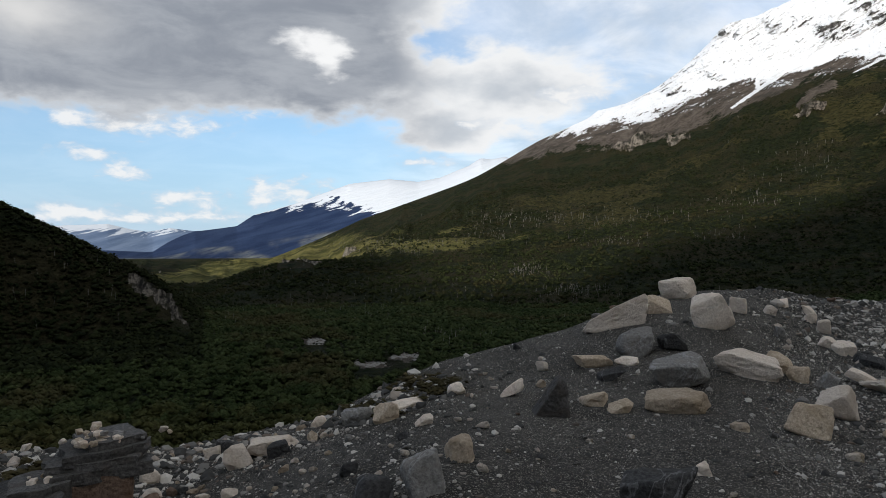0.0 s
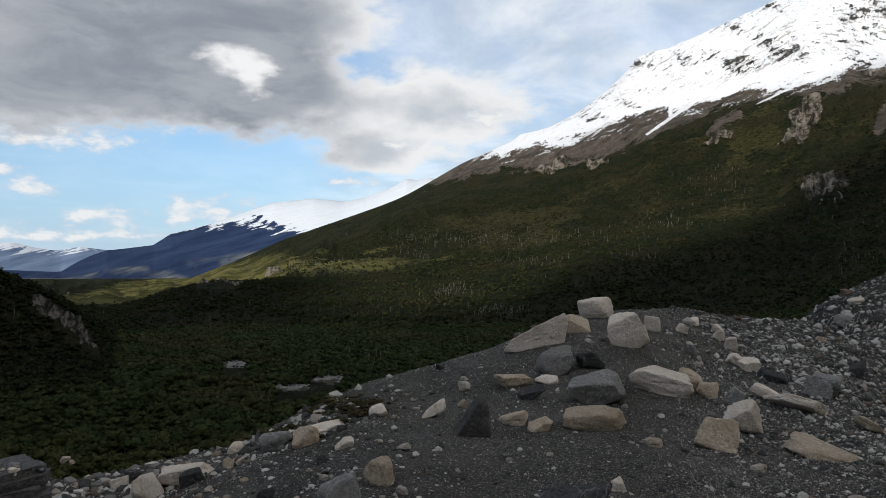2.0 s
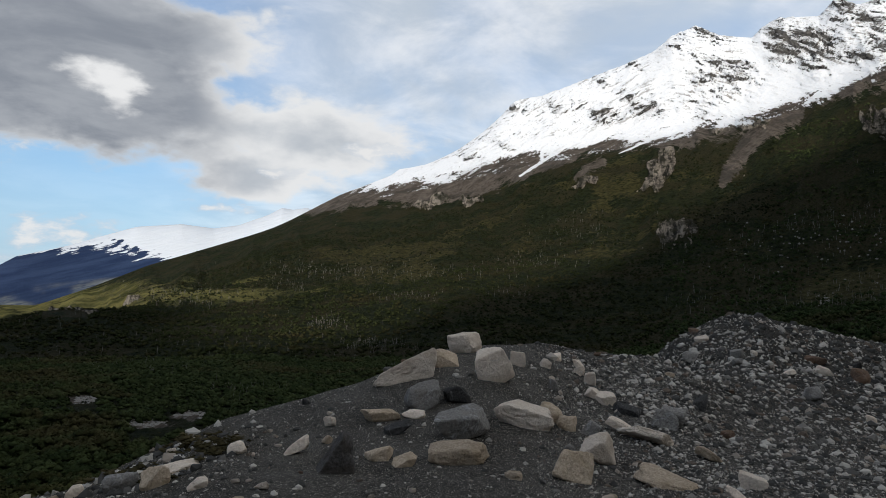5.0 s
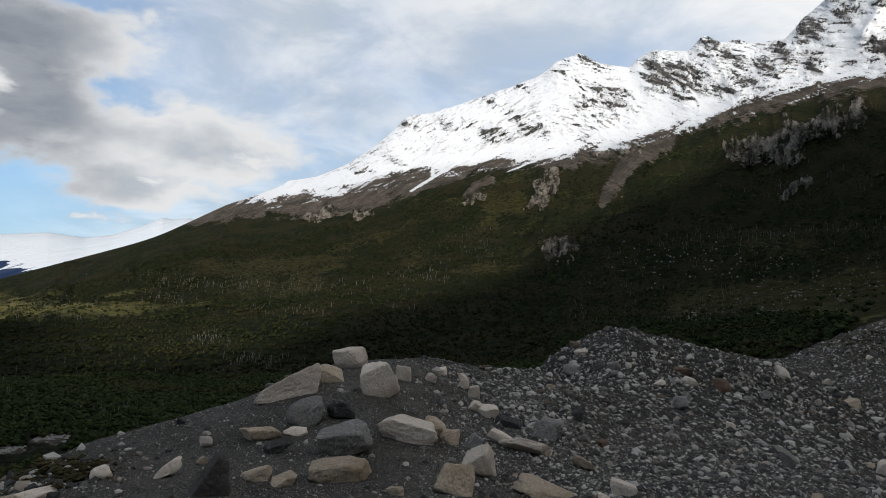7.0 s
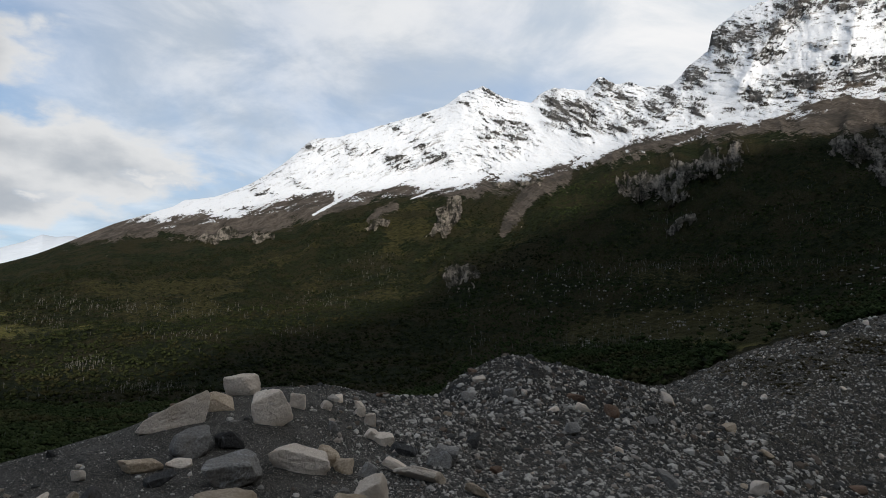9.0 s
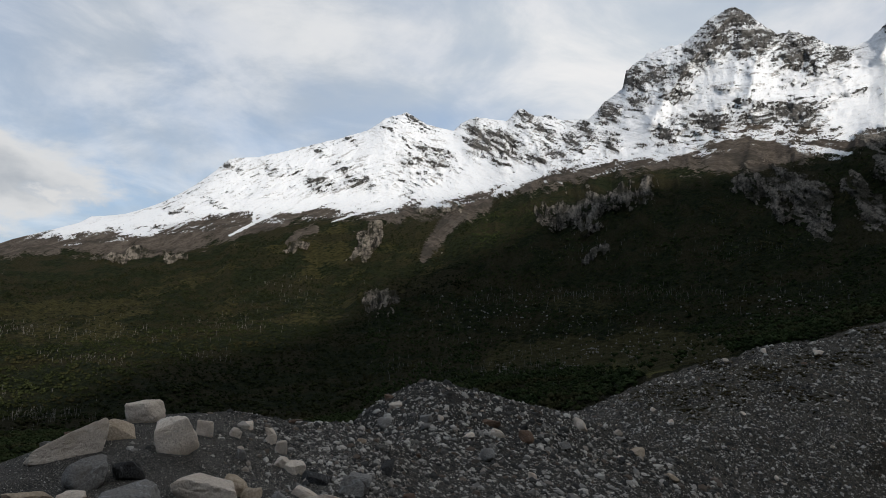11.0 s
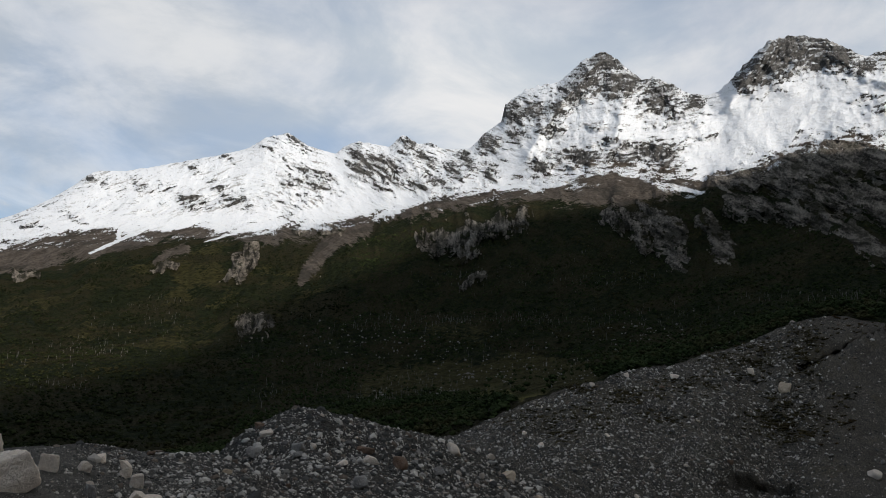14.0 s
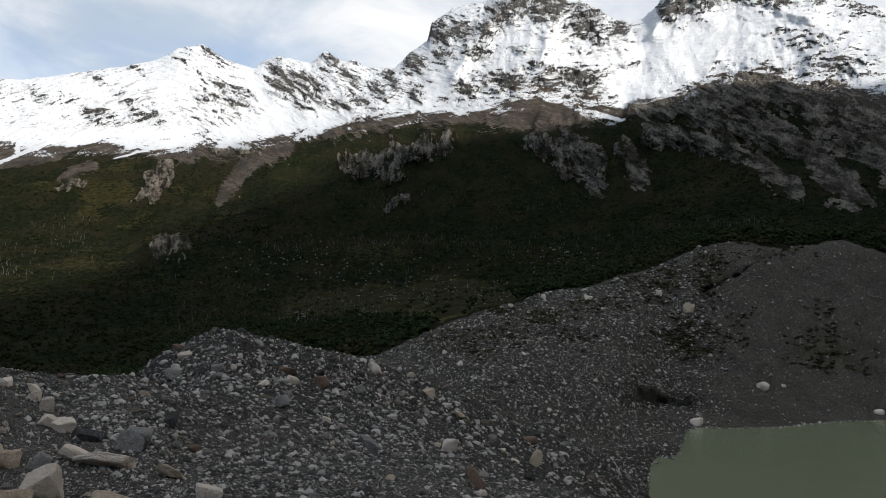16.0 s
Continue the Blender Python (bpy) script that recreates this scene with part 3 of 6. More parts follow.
m[1:-1] = np.where(same, (w1 + w2) / np.where(same, w1 / np.where(d[:-1] == 0, 1e-9, d[:-1]) + w2 / np.where(d[1:] == 0, 1e-9, d[1:]), 1), 0)
m[0], m[-1] = d[0], d[-1]
for k in (2, 4, 7, 8):
    # a crest falls away at once, so that it is the skyline where it stands highest
    sight = (RING_Z[k] - EYE) / RING_R[k]
    m[k] = np.where(d[k] < sight, np.minimum(m[k], sight - 0.02), m[k])
STEPS = (10, 40, 12, 36, 8, 20, 34, 32, 36, 76, 44, 100, 4, 24, 6)
rows_r, rows_z, rows_s = [], [], []
for k, n in enumerate(STEPS):
    for j in range(n + (k == len(STEPS) - 1)):
        t = j / n
        rows_r.append(RING_R[k] + t * h[k])
        rows_z.append((2 * t ** 3 - 3 * t ** 2 + 1) * RING_Z[k] + (t ** 3 - 2 * t ** 2 + t) * h[k] * m[k] + (3 * t ** 2 - 2 * t ** 3) * RING_Z[k + 1] + (t ** 3 - t ** 2) * h[k] * m[k + 1])
        rows_s.append(k + t)
GR, GZ, GS = np.stack(rows_r), np.stack(rows_z), np.array(rows_s)[:, None] + 0 * rows_r[0]
w = 16
crest_sharp = np.degrees(np.arctan2(RING_Z[12] - EYE, RING_R[12]))
crest_soft = np.convolve(np.pad(crest_sharp, w, "wrap"), np.ones(2 * w + 1) / (2 * w + 1), "valid")
crest_soft = np.where(np.arange(len(AZ)) < len(FINE) - w, crest_soft, crest_sharp)
crest_soft[:w] = crest_sharp[:w]
up_face = np.clip(GS - 11, 0, 1)
step_down = (crest_soft - crest_sharp)[None, :] * (GS > 11) * (GS < 12) * up_face * (1 - smooth(0.45, 1.0, up_face) ** 1.5)
GZ = EYE + GR * np.tan(np.arctan2(GZ - EYE, GR) + np.radians(step_down))
GA = np.radians(AZ)[None, :] + 0 * GR
GX, GY = GR * np.sin(GA), GR * np.cos(GA)
EL = np.degrees(np.arctan2(GZ - EYE, GR))
AZG = AZ_SIGNED[None, :] + 0 * GR

# relief: gullies and crags high up, humps in the forest, hollows in the gravel
def lumps(az, el, wide, high):
    """A soft-edged patch round a bearing and a height in the view from the moraine."""
    return np.exp(-((WARP_A - az) / wide) ** 2 - ((WARP_E - el) / high) ** 2)


WARP_A = AZG + 1.3 * fbm(AZG, EL, 2.6, 4, 91, 0.6)
WARP_E = EL + 0.8 * fbm(AZG, EL, 2.2, 4, 92, 0.6)


inner = np.clip(1 - np.abs(GS - 12) * 5, 0, 1)
crag = smooth(10.5, 11.2, GS) * (1 - smooth(12.2, 13, GS)) * smooth(-8, 14, AZG) * (AZG < 120)
# rock ribs and crags that break the snow: bearing, height, half-width, half-height
CRAGS_LEFT = ((37.7, 18.8, 1.6, 0.4), (39.6, 18.4, 1.0, 0.3), (36.8, 17.9, 1.0, 0.3), (39.7, 17.5, 1.2, 0.5), (37.2, 21.1, 1.2, 0.4), (31.3, 16.5, 0.8, 0.3), (28.9, 18.0, 0.7, 0.3), (22.1, 16.1, 0.9, 0.4),
              (31.3, 19.0, 1.0, 0.3), (21.2, 13.1, 1.0, 0.3), (32.8, 15.8, 1.2, 0.5), (29.1, 15.5, 1.2, 0.4), (35.0, 20.3, 0.6, 0.5), (18.5, 12.0, 1.0, 0.3), (25.5, 16.2, 1.2, 0.3))
CRAGS_NOTCH = ((43.2, 19.2, 1.6, 1.0), (44.2, 19.9, 1.6, 0.6), (42.2, 20.2, 1.1, 0.5), (46.8, 21.3, 0.8, 0.5), (48.4, 20.1, 1.2, 0.4), (47.8, 17.6, 1.5, 0.5), (44.9, 17.4, 0.9, 0.3), (49.1, 18.4, 1.2, 0.4),
               (52.0, 20.1, 0.8, 0.5), (54.0, 21.4, 1.2, 0.8), (54.1, 19.3, 0.8, 0.6), (45.6, 18.4, 1.5, 0.4), (50.6, 19.4, 1.0, 0.4))
CRAGS_PEAK = ((63.9, 27.3, 1.6, 1.0), (65.0, 25.7, 1.8, 1.1), (62.3, 26.2, 1.1, 1.1), (66.2, 25.7, 1.0, 0.6), (57.2, 24.0, 2.1, 0.7), (59.9, 24.3, 0.7, 1.0), (59.0, 22.4, 1.0, 0.6), (55.7, 23.6, 1.0, 0.5),
              (67.9, 24.4, 1.5, 1.2), (71.0, 23.1, 1.3, 1.1), (69.0, 23.1, 1.9, 0.8), (56.5, 22.0, 1.0, 0.7), (61.0, 25.3, 1.2, 0.7))
CRAGS_BAND = ((58.0, 19.5, 0.9, 0.7), (61.5, 20.2, 1.8, 0.7), (64.7, 19.6, 1.2, 0.6), (67.7, 20.2, 2.6, 1.0), (69.0, 18.8, 1.6, 1.0), (71.6, 21.0, 1.4, 0.3), (64.2, 21.3, 1.9, 0.3), (62.5, 22.7, 1.0, 0.3),
              (84.8, 21.2, 1.8, 0.5), (81.9, 19.5, 2.1, 0.7), (79.5, 18.9, 2.1, 0.9), (83.1, 22.1, 1.3, 0.3), (76.5, 18.6, 1.8, 0.7), (86.5, 19.0, 2.0, 1.2))
CRAGS_RIGHT = ((78.3, 26.2, 2.3, 1.2), (81.0, 25.2, 1.8, 1.0), (75.6, 24.4, 1.8, 0.8), (83.0, 24.1, 1.5, 0.5), (85.6, 23.9, 1.4, 0.8), (77.0, 25.4, 1.8, 0.9), (88.5, 22.5, 1.5, 0.6))
crags = np.zeros_like(GR)
ragged_a, ragged_e = AZG + 0.9 * fbm(AZG, EL, 1.3, 6, 91, 0.68), EL + 0.7 * fbm(AZG, EL, 1.1, 6, 92, 0.68)
for a, e, w_, h_ in CRAGS_LEFT + CRAGS_NOTCH + CRAGS_PEAK + CRAGS_BAND + CRAGS_RIGHT:
    # the beds dip to the right
    tilt_ = 0.30 if a < 56 else 0.12
    crags = np.maximum(crags, np.exp(-((ragged_a - a) / (1.15 * w_)) ** 2 - ((ragged_e - e + tilt_ * (ragged_a - a)) / (1.2 * h_)) ** 2))
# metres along and up the mountain's face, and along and across its beds
along, tall = AZG * 44.0, EL * 44.0
bend = 42 * fbm(along, tall, 210, 4, 5)
dip = np.interp(AZ_SIGNED, (-40, 28, 32, 36, 40, 56, 60, 70, 74, 80, 90), (-0.45, -0.5, -0.42, 0.30, 0.42, 0.32, 0.16, 0.05, -0.08, 0.14, 0.25))
drop = np.cumsum(dip[:len(FINE)] * 0.13 * 44.0)
drop = np.concatenate([drop, np.full(len(COARSE), drop[-1])])[None, :]
across, down = along + bend, tall + drop + 0.5 * bend
strata = fbm(across / np.where(AZG > 54, 1.9, 3.2), down, 19, 5, 41, 0.70)
ribs = fbm(across, tall + bend, 26, 5, 43, 0.68)
swell = fbm(across * 0.7, down, 260, 4, 3, 0.45)
chips = fbm(along + 0.6 * bend, down, 80, 6, 44, 0.62, True)
gully = fbm(across, tall / 2.6, 62, 5, 45, 0.58, True)
# the mountain's own ribs run down from the crest: bearing and height of each bend
RIBS = (((36.4, 21.4), (33.5, 18), (30, 15.8)), ((42.4, 21.2), (43.5, 18.8), (45, 17)), ((46.1, 21.9), (47.5, 19.5), (48.5, 17.5)), ((53.3, 22), (52.5, 19.8), (50.5, 18)), ((63.7, 28), (60, 24.5), (57, 20.5)),
        ((63.7, 28), (65.5, 25), (64.5, 21.5)), ((68, 25.6), (69.5, 23.2), (71, 22)), ((77, 27.1), (75, 24.7), (73.5, 23.2)), ((80.9, 26.3), (82.5, 24), (85, 22.5)), ((22, 16.5), (20, 14), (17, 11.5)),
        ((29.6, 18.5), (27, 15.8), (24, 13.4)))
rib = np.zeros_like(GR)
for bends in RIBS:
    for (a0, e0), (a1, e1) in zip(bends, bends[1:]):
        ra, re = 0.6 * AZG + 0.4 * ragged_a, 0.6 * EL + 0.4 * ragged_e
        along_ = np.clip(((ra - a0) * (a1 - a0) + (re - e0) * (e1 - e0)) / ((a1 - a0) ** 2 + (e1 - e0) ** 2), 0, 1)
        away = np.hypot(ra - a0 - along_ * (a1 - a0), re - e0 - along_ * (e1 - e0))
        rib = np.maximum(rib, np.exp(-away / 0.8))
# where the face is broken, and where drifts and hanging snowfields lie smooth over it
thin = (0.55 * smooth(40.8, 42, AZG) * (1 - smooth(53, 55, AZG)) * smooth(16.8, 18.0, EL + 0.12 * (AZG - 47)) + 0.55 * smooth(53.5, 55.5, AZG) * (1 - smooth(71, 73, AZG)) * smooth(20.6, 23.0, EL)
        + 0.75 * smooth(56, 58, AZG) * (1 - smooth(69, 71.5, AZG)) * (1 - smooth(20.3, 21.6, EL)) + 0.75 * smooth(72.5, 74.5, AZG) * smooth(23.8, 24.8, EL)
        + 0.70 * smooth(8, 14, AZG) * (1 - smooth(39, 41, AZG)) * smooth(0.9, 2.2, EL - np.interp(AZ_SIGNED, SNOWLINE[0], SNOWLINE[2])[None, :]) * (0.75 + 0.8 * fbm(along, tall, 260, 3, 79)) + 0.08 * smooth(76, 80, AZG))
thin = np.clip(thin, 0, 1)
broken = np.clip(0.16 + 0.75 * crags + 0.7 * thin, 0, 1)
push = -crag * (30 * rib * (0.4 + 0.6 * smooth(38, 44, AZG) + 1.0 * smooth(54, 57, AZG)) + 22 * swell + broken * (26 * chips + 20 * strata + 15 * gully + 9 * ribs) + 5 * crags)
skyline = inner * smooth(12, 18, AZG) * (AZG < 120)
GZ = GZ + np.where((GS > 11.5) & (GS < 12.5), skyline * (11 * fbm(AZG, 0 * AZG, 1.1, 5, 8, 0.7) + (7 + 12 * smooth(40, 56, AZG)) * fbm(AZG, 0 * AZG, 0.42, 3, 9, 0.8)), 0)
# buttresses and rock faces in the forest slope: bearing, height, half-width, half-height, slant
BUTTRESS = ((56.6, 14.7, 0.9, 1.2, 0.0), (50.0, 13.7, 1.5, 1.0, 0.2), (53.0, 14.3, 1.8, 1.1, 0.0), (65.5, 14.6, 2.4, 0.7, 0.0), (68.2, 13.2, 1.1, 1.5, 0.0), (52.4, 9.9, 0.8, 0.6, 0.3), (28.0, 10.0, 1.2, 0.3, 0.3))
BUTTRESS2 = ((34.5, 5.8, 1.4, 1.15, 0.0), (33.3, 10.5, 0.7, 1.0, 0.8), (34.1, 11.7, 0.8, 0.8, 0.8),
             (-23.5, -2.6, 0.7, 0.7, -0.9), (-22.3, -3.9, 0.9, 0.9, -0.8), (-21.2, -5.0, 0.9, 1.0, -0.8), (-20.3, -6.0, 0.5, 0.7, -0.8), (15, 8.2, 1.6, 0.3, 0.1), (-7.5, -0.2, 0.9, 0.4, 0.0), (-12, -1.1, 1.6, 0.16, 0.0), (18.5, 8.6, 1.0, 0.2, 0.1))
# rounded ribs of bare rock that close the valley: half-width, then bearing and height of each bend
CLIFF_RIBS = ((0.60, (73.0, 15.7), (76.5, 15.3), (79.5, 13.9), (81.6, 12.0), (83.4, 10.2)), (0.85, (77.5, 17.0), (80.5, 15.7), (83.5, 14.2), (85.6, 12.2), (87.3, 9.8)), (1.25, (80.0, 17.9), (84.0, 16.8), (87.5, 14.6), (90.5, 12.0)),
              (0.70, (64.2, 15.2), (66.8, 15.1), (68.6, 13.9), (68.9, 11.6)), (0.60, (71.2, 14.3), (71.8, 13.2), (72.4, 12.0)), (0.60, (72.5, 17.4), (76.0, 17.6), (80.0, 17.9)), (0.75, (48.4, 13.4), (51.6, 13.9), (53.9, 14.5), (55.4, 14.7)),
              (0.55, (51.6, 13.9), (52.0, 12.4)), (0.55, (66.0, 15.0), (66.3, 12.8)), (0.30, (37.6, 13.5), (39.4, 13.9), (41.0, 13.9)))
# bare fans of brown scree that run down into the forest: bearing, height and half-width of each bend
SCREE_FANS = (((43.2, 14.9, 0.8), (41.4, 13.9, 1.0), (40.0, 12.6, 0.7), (38.9, 11.0, 0.45), (37.7, 9.2, 0.22)), ((37.8, 13.6, 0.3), (40.2, 14.7, 0.8)), ((27.0, 10.2, 0.2), (29.2, 11.6, 0.35)))
grain = np.where(AZG < 64, fbm(AZG + 0.25 * EL, EL / 1.1, 0.6, 5, 95, 0.62), fbm(AZG / 2.0, EL + 0.5 * AZG, 0.5, 5, 95, 0.62))
face = np.zeros_like(GR)
for a, e, w_, h_, s_ in BUTTRESS + BUTTRESS2:
    face = np.maximum(face, 1.5 * np.exp(-((WARP_A - a) / w_) ** 2 - ((WARP_E - e - s_ * (WARP_A - a)) / h_) ** 2))
bulge = 12 * smooth(0.15, 1.1, face)
for w_, *bends in CLIFF_RIBS:
    spine = np.full_like(GR, 99.0)
    for (a0, e0), (a1, e1) in zip(bends, bends[1:]):
        ra, re = 0.55 * AZG + 0.45 * WARP_A, 0.55 * EL + 0.45 * WARP_E
        run = np.clip(((ra - a0) * (a1 - a0) + (re - e0) * (e1 - e0)) / ((a1 - a0) ** 2 + (e1 - e0) ** 2), 0, 1)
        spine = np.minimum(spine, np.hypot(ra - a0 - run * (a1 - a0), re - e0 - run * (e1 - e0)))
    rise = np.exp(-(spine / (1.7 * w_)) ** 2)
    bulge = np.maximum(bulge, 62 * w_ * np.exp(-(spine / (1.25 * w_)) ** 2))
    face = np.maximum(face, rise)
face = smooth(0.22, 0.80, face + 0.75 * grain * (0.4 + 0.6 * smooth(0.05, 0.4, face)))
on_slope = smooth(6.1, 6.6, GS) * (1 - smooth(11.2, 12, GS))
high_slope = smooth(9.0, 9.4, GS) * (1 - smooth(11.2, 12, GS)) * (AZG > -30) * (AZG < 110)
cleft = np.where(AZG < 64, fbm(along + 12 * grain, tall / 2.2, 48, 5, 56, 0.6, True), fbm(along / 2.4, tall + 0.5 * along + 12 * grain, 48, 5, 56, 0.62, True))
push = push - high_slope * (bulge + face * (24 * cleft + 10 * grain + 9 * fbm(along / 2.2, tall + 0.4 * along, 20, 4, 58, 0.62, True) * smooth(60, 66, AZG) + 9 * fbm(along, tall / 1.8, 22, 4, 59, 0.62, True) * (1 - smooth(60, 66, AZG))) + 24 * smooth(70, 74, AZG) * fbm(along, tall, 150, 5, 57, 0.55, True))
GZ = GZ + high_slope * (face * (4 + 7 * fbm(GX, GY, 60, 4, 52, 0.5) + 2.5 * fbm(GX, GY, 16, 3, 53)) + 16 * smooth(68, 74, AZG) * fbm(GX, GY, 150, 3, 54, 0.45))
GZ = GZ + face * on_slope * (1 - high_slope) * (0.004 * GR) * (0.8 + 0.5 * fbm(GX, GY, 26, 4, 55, 0.55))
lower = smooth(6.2, 7, GS) * (1 - smooth(10.4, 11.2, GS)) * (AZG > -60) * (AZG < 100)
GZ = GZ + lower * smooth(300, 900, GR) * (12 * fbm(GX, GY, 240, 4, 11) + 17 * fbm(AZG * 20, EL * 6 + 0.02 * GR, 60, 4, 13, 0.55, True) * smooth(8.1, 9.3, GS))
# tree tops too far off to be built one by one
tops = lower * smooth(500, 900, GR) * (1 - np.clip(face * 2, 0, 1))
GZ = GZ + tops * (2.6 * fbm(GX, GY, 11, 2, 61, 0.7) + 1.5 * fbm(GX, GY, 30, 2, 62))
WATER_Z = -23.0
calm = smooth(0.2, 5.0, np.abs(GZ - WATER_Z)) * (GR > 60) + (GR <= 60)
near = (1 - smooth(3, 6.5, GS)) * calm
GZ = GZ + near * (0.09 * fbm(GX, GY, 2.2, 4, 21) * smooth(1, 8, GR) + 0.5 * fbm(GX, GY, 14, 3, 22) * smooth(34, 60, GR))
heap = calm * smooth(3.2, 6.2, GS) * (1 - smooth(6.96, 7.1, GS)) * smooth(45, 55, AZG) * (AZG < 130)
GZ = GZ + heap * (2.8 * fbm(GX, GY, 30, 4, 23, 0.6) + 1.7 * fbm(GX, GY, 10, 4, 24, 0.65, True))

# a smoother lobe of gravel laps against the old bank
brink = 2.3 + (AZG - 74.7) * 0.40 + 0.25 * fbm(AZG, 0 * AZG, 2.2, 3, 25) - EL
GZ = GZ + heap * smooth(5.9, 6.2, GS) * smooth(73, 76, AZG) * 4.5 * smooth(-0.12, 0.04, brink) * np.exp(-np.maximum(brink, 0) / 1.3)

# crags stand out from the face and gullies cut back into it, along the line of sight
# a crevice between the old bank and the smoother lobe, and a hollow washed out above the shore
crevice = np.exp(-((EL - 3.44 - 0.47 * (AZG - 77.95) - 0.15 * fbm(AZG, 0 * AZG, 1.5, 3, 26)) / 0.24) ** 2) * smooth(76.0, 77.4, AZG) * (1 - smooth(82.6, 83.6, AZG))
hollow = np.exp(-((WARP_A - 74.2) / 3.5) ** 2 - ((WARP_E + 5.9 + 0.12 * (AZG - 74.2)) / 0.95) ** 2)
push = push + heap * (34 * crevice + 25 * hollow)
scale_ = 1 + push / np.maximum(GR, 1.0)
GX, GY, GZ, GR = GX * scale_, GY * scale_, EYE + (GZ - EYE) * scale_, GR * scale_

# covers
dX = np.stack([np.gradient(GX, axis=1), np.gradient(GY, axis=1), np.gradient(GZ, axis=1)])
dY = np.stack([np.gradient(GX, axis=0), np.gradient(GY, axis=0), np.gradient(GZ, axis=0)])
NRM = np.cross(dX, dY, axis=0)
NRM /= np.linalg.norm(NRM, axis=0) + 1e-9
FLATNESS = np.abs(NRM[2])
EL2 = np.degrees(np.arctan2(GZ - EYE, GR))
snow_at = np.interp(AZ_SIGNED, SNOWLINE[0], SNOWLINE[2])[None, :]
tree_at = np.interp(AZ_SIGNED, TREELINE[0], TREELINE[2])[None, :]
patchy = fbm(GX, GY, 150, 5, 71, 0.6)
# tongues of snow and scree lie along the slope's own lines
above_snow, above_tree = EL2 - snow_at, EL2 - tree_at
mottle = fbm(along / 4.0 + 0.5 * bend, above_snow * 44.0, 24, 6, 74, 0.66)
fringe = fbm(along / 2.4 + 0.5 * bend, above_tree * 44.0, 26, 6, 75, 0.64)
high = smooth(8.5, 9.5, GS) * (1 - smooth(12.9, 13, GS))
snow_a = np.clip(0.5 + (above_snow - 0.1) * 0.6 + (1.0 + 0.6 * smooth(54, 57, AZG) * (1 - smooth(70, 73, AZG))) * mottle, -1.2, 1.4)
snow_a = snow_a + 0.30 * smooth(56, 58, AZG) * (1 - smooth(70, 72, AZG)) - 1.5 * smooth(0.5, 1.1, -above_snow - 0.8 * smooth(56, 58, AZG) * (1 - smooth(70, 72, AZG)))
snow_a = np.where(GS > 13, 0, (snow_a + 1.2) * high * smooth(4, 11, AZG) * (1 - smooth(100, 110, AZG)) - 1.2)
crest_at = np.interp(AZ_SIGNED, ridge_knots[:, 0], ridge_knots[:, 1])[None, :]
bare_crest = np.exp(-(np.maximum(crest_at - EL2, 0) / 0.5) ** 2) * np.clip(0.35 + 1.4 * fbm(AZG, 0 * AZG, 1.3, 4, 81, 0.6), 0, 0.75) * smooth(17, 20, AZG)
# snow slides off the steep steps and lies on the ledges between them
on_face = crag > 0.6
around = FLATNESS.copy()
for axis, w in ((0, 4), (1, 4)):
    around = np.apply_along_axis(lambda c: np.convolve(np.pad(c, w, "edge"), np.ones(2 * w + 1) / (2 * w + 1), "valid"), axis, around)
local = around - FLATNESS
steep = 1.0 * local / local[on_face].std() + 0.15 * (around[on_face].mean() - around) / around[on_face].std()
fields = np.clip(lumps(63.5, 22.9, 3.2, 1.1) + lumps(71.0, 22.2, 2.6, 0.7) + lumps(77.5, 22.0, 6.0, 1.3) + lumps(70.5, 20.0, 1.0, 1.6) + lumps(49.5, 17.2, 4.0, 0.5) + lumps(57.5, 21.2, 1.0, 1.2), 0, 1)
hold = 2.4 - 3.4 * crags * (1 - 0.5 * fields) * (0.72 + 0.28 * smooth(39, 42, AZG)) - 1.7 * thin * (1 - 0.8 * fields) - 0.6 * bare_crest + 0.7 * fields
snow_hi = np.clip(0.62 + 0.16 * hold - 0.09 * steep, -0.2, 1.4)
snow_a = np.where(crag > 0.05, np.minimum(snow_a, snow_hi), snow_a)
rock_hi = np.clip(1.3 - snow_hi, 0, 1)
for az0, el0, az1, el1, w0 in ((22.5, 10.6, 27.7, 13.9, 0.16), (24.3, 11.6, 24.3, 12.7, 0.14), (30.5, 12.3, 33.5, 13.5, 0.08)):
    run = np.clip(((AZG - az0) * (az1 - az0) + (EL2 - el0) * (el1 - el0)) / ((az1 - az0) ** 2 + (el1 - el0) ** 2), 0, 1)
    off = np.hypot(AZG - az0 - run * (az1 - az0), EL2 - el0 - run * (el1 - el0)) / (w0 * (0.5 + 0.9 * run))
    snow_a = np.where((off < 1.6) & (high > 0.5), np.maximum(snow_a, 1.3 - 0.75 * off), snow_a)
scree_a = np.clip(0.42 + above_tree * 0.75 + 0.7 * fringe + 0.2 * patchy, -0.4, 1)
scree_a = (scree_a + 0.4) * high * smooth(0, 8, AZG) - 0.4
for bends in SCREE_FANS:
    for (a0, e0, w0), (a1, e1, w1) in zip(bends, bends[1:]):
        ra, re = 0.4 * AZG + 0.6 * WARP_A, 0.4 * EL + 0.6 * WARP_E
        run = np.clip(((ra - a0) * (a1 - a0) + (re - e0) * (e1 - e0)) / ((a1 - a0) ** 2 + (e1 - e0) ** 2), 0, 1)
        off = np.hypot(ra - a0 - run * (a1 - a0), re - e0 - run * (e1 - e0)) / (w0 + run * (w1 - w0))
        scree_a = np.where(high_slope > 0.5, np.maximum(scree_a, 1.15 - 0.6 * off), scree_a)
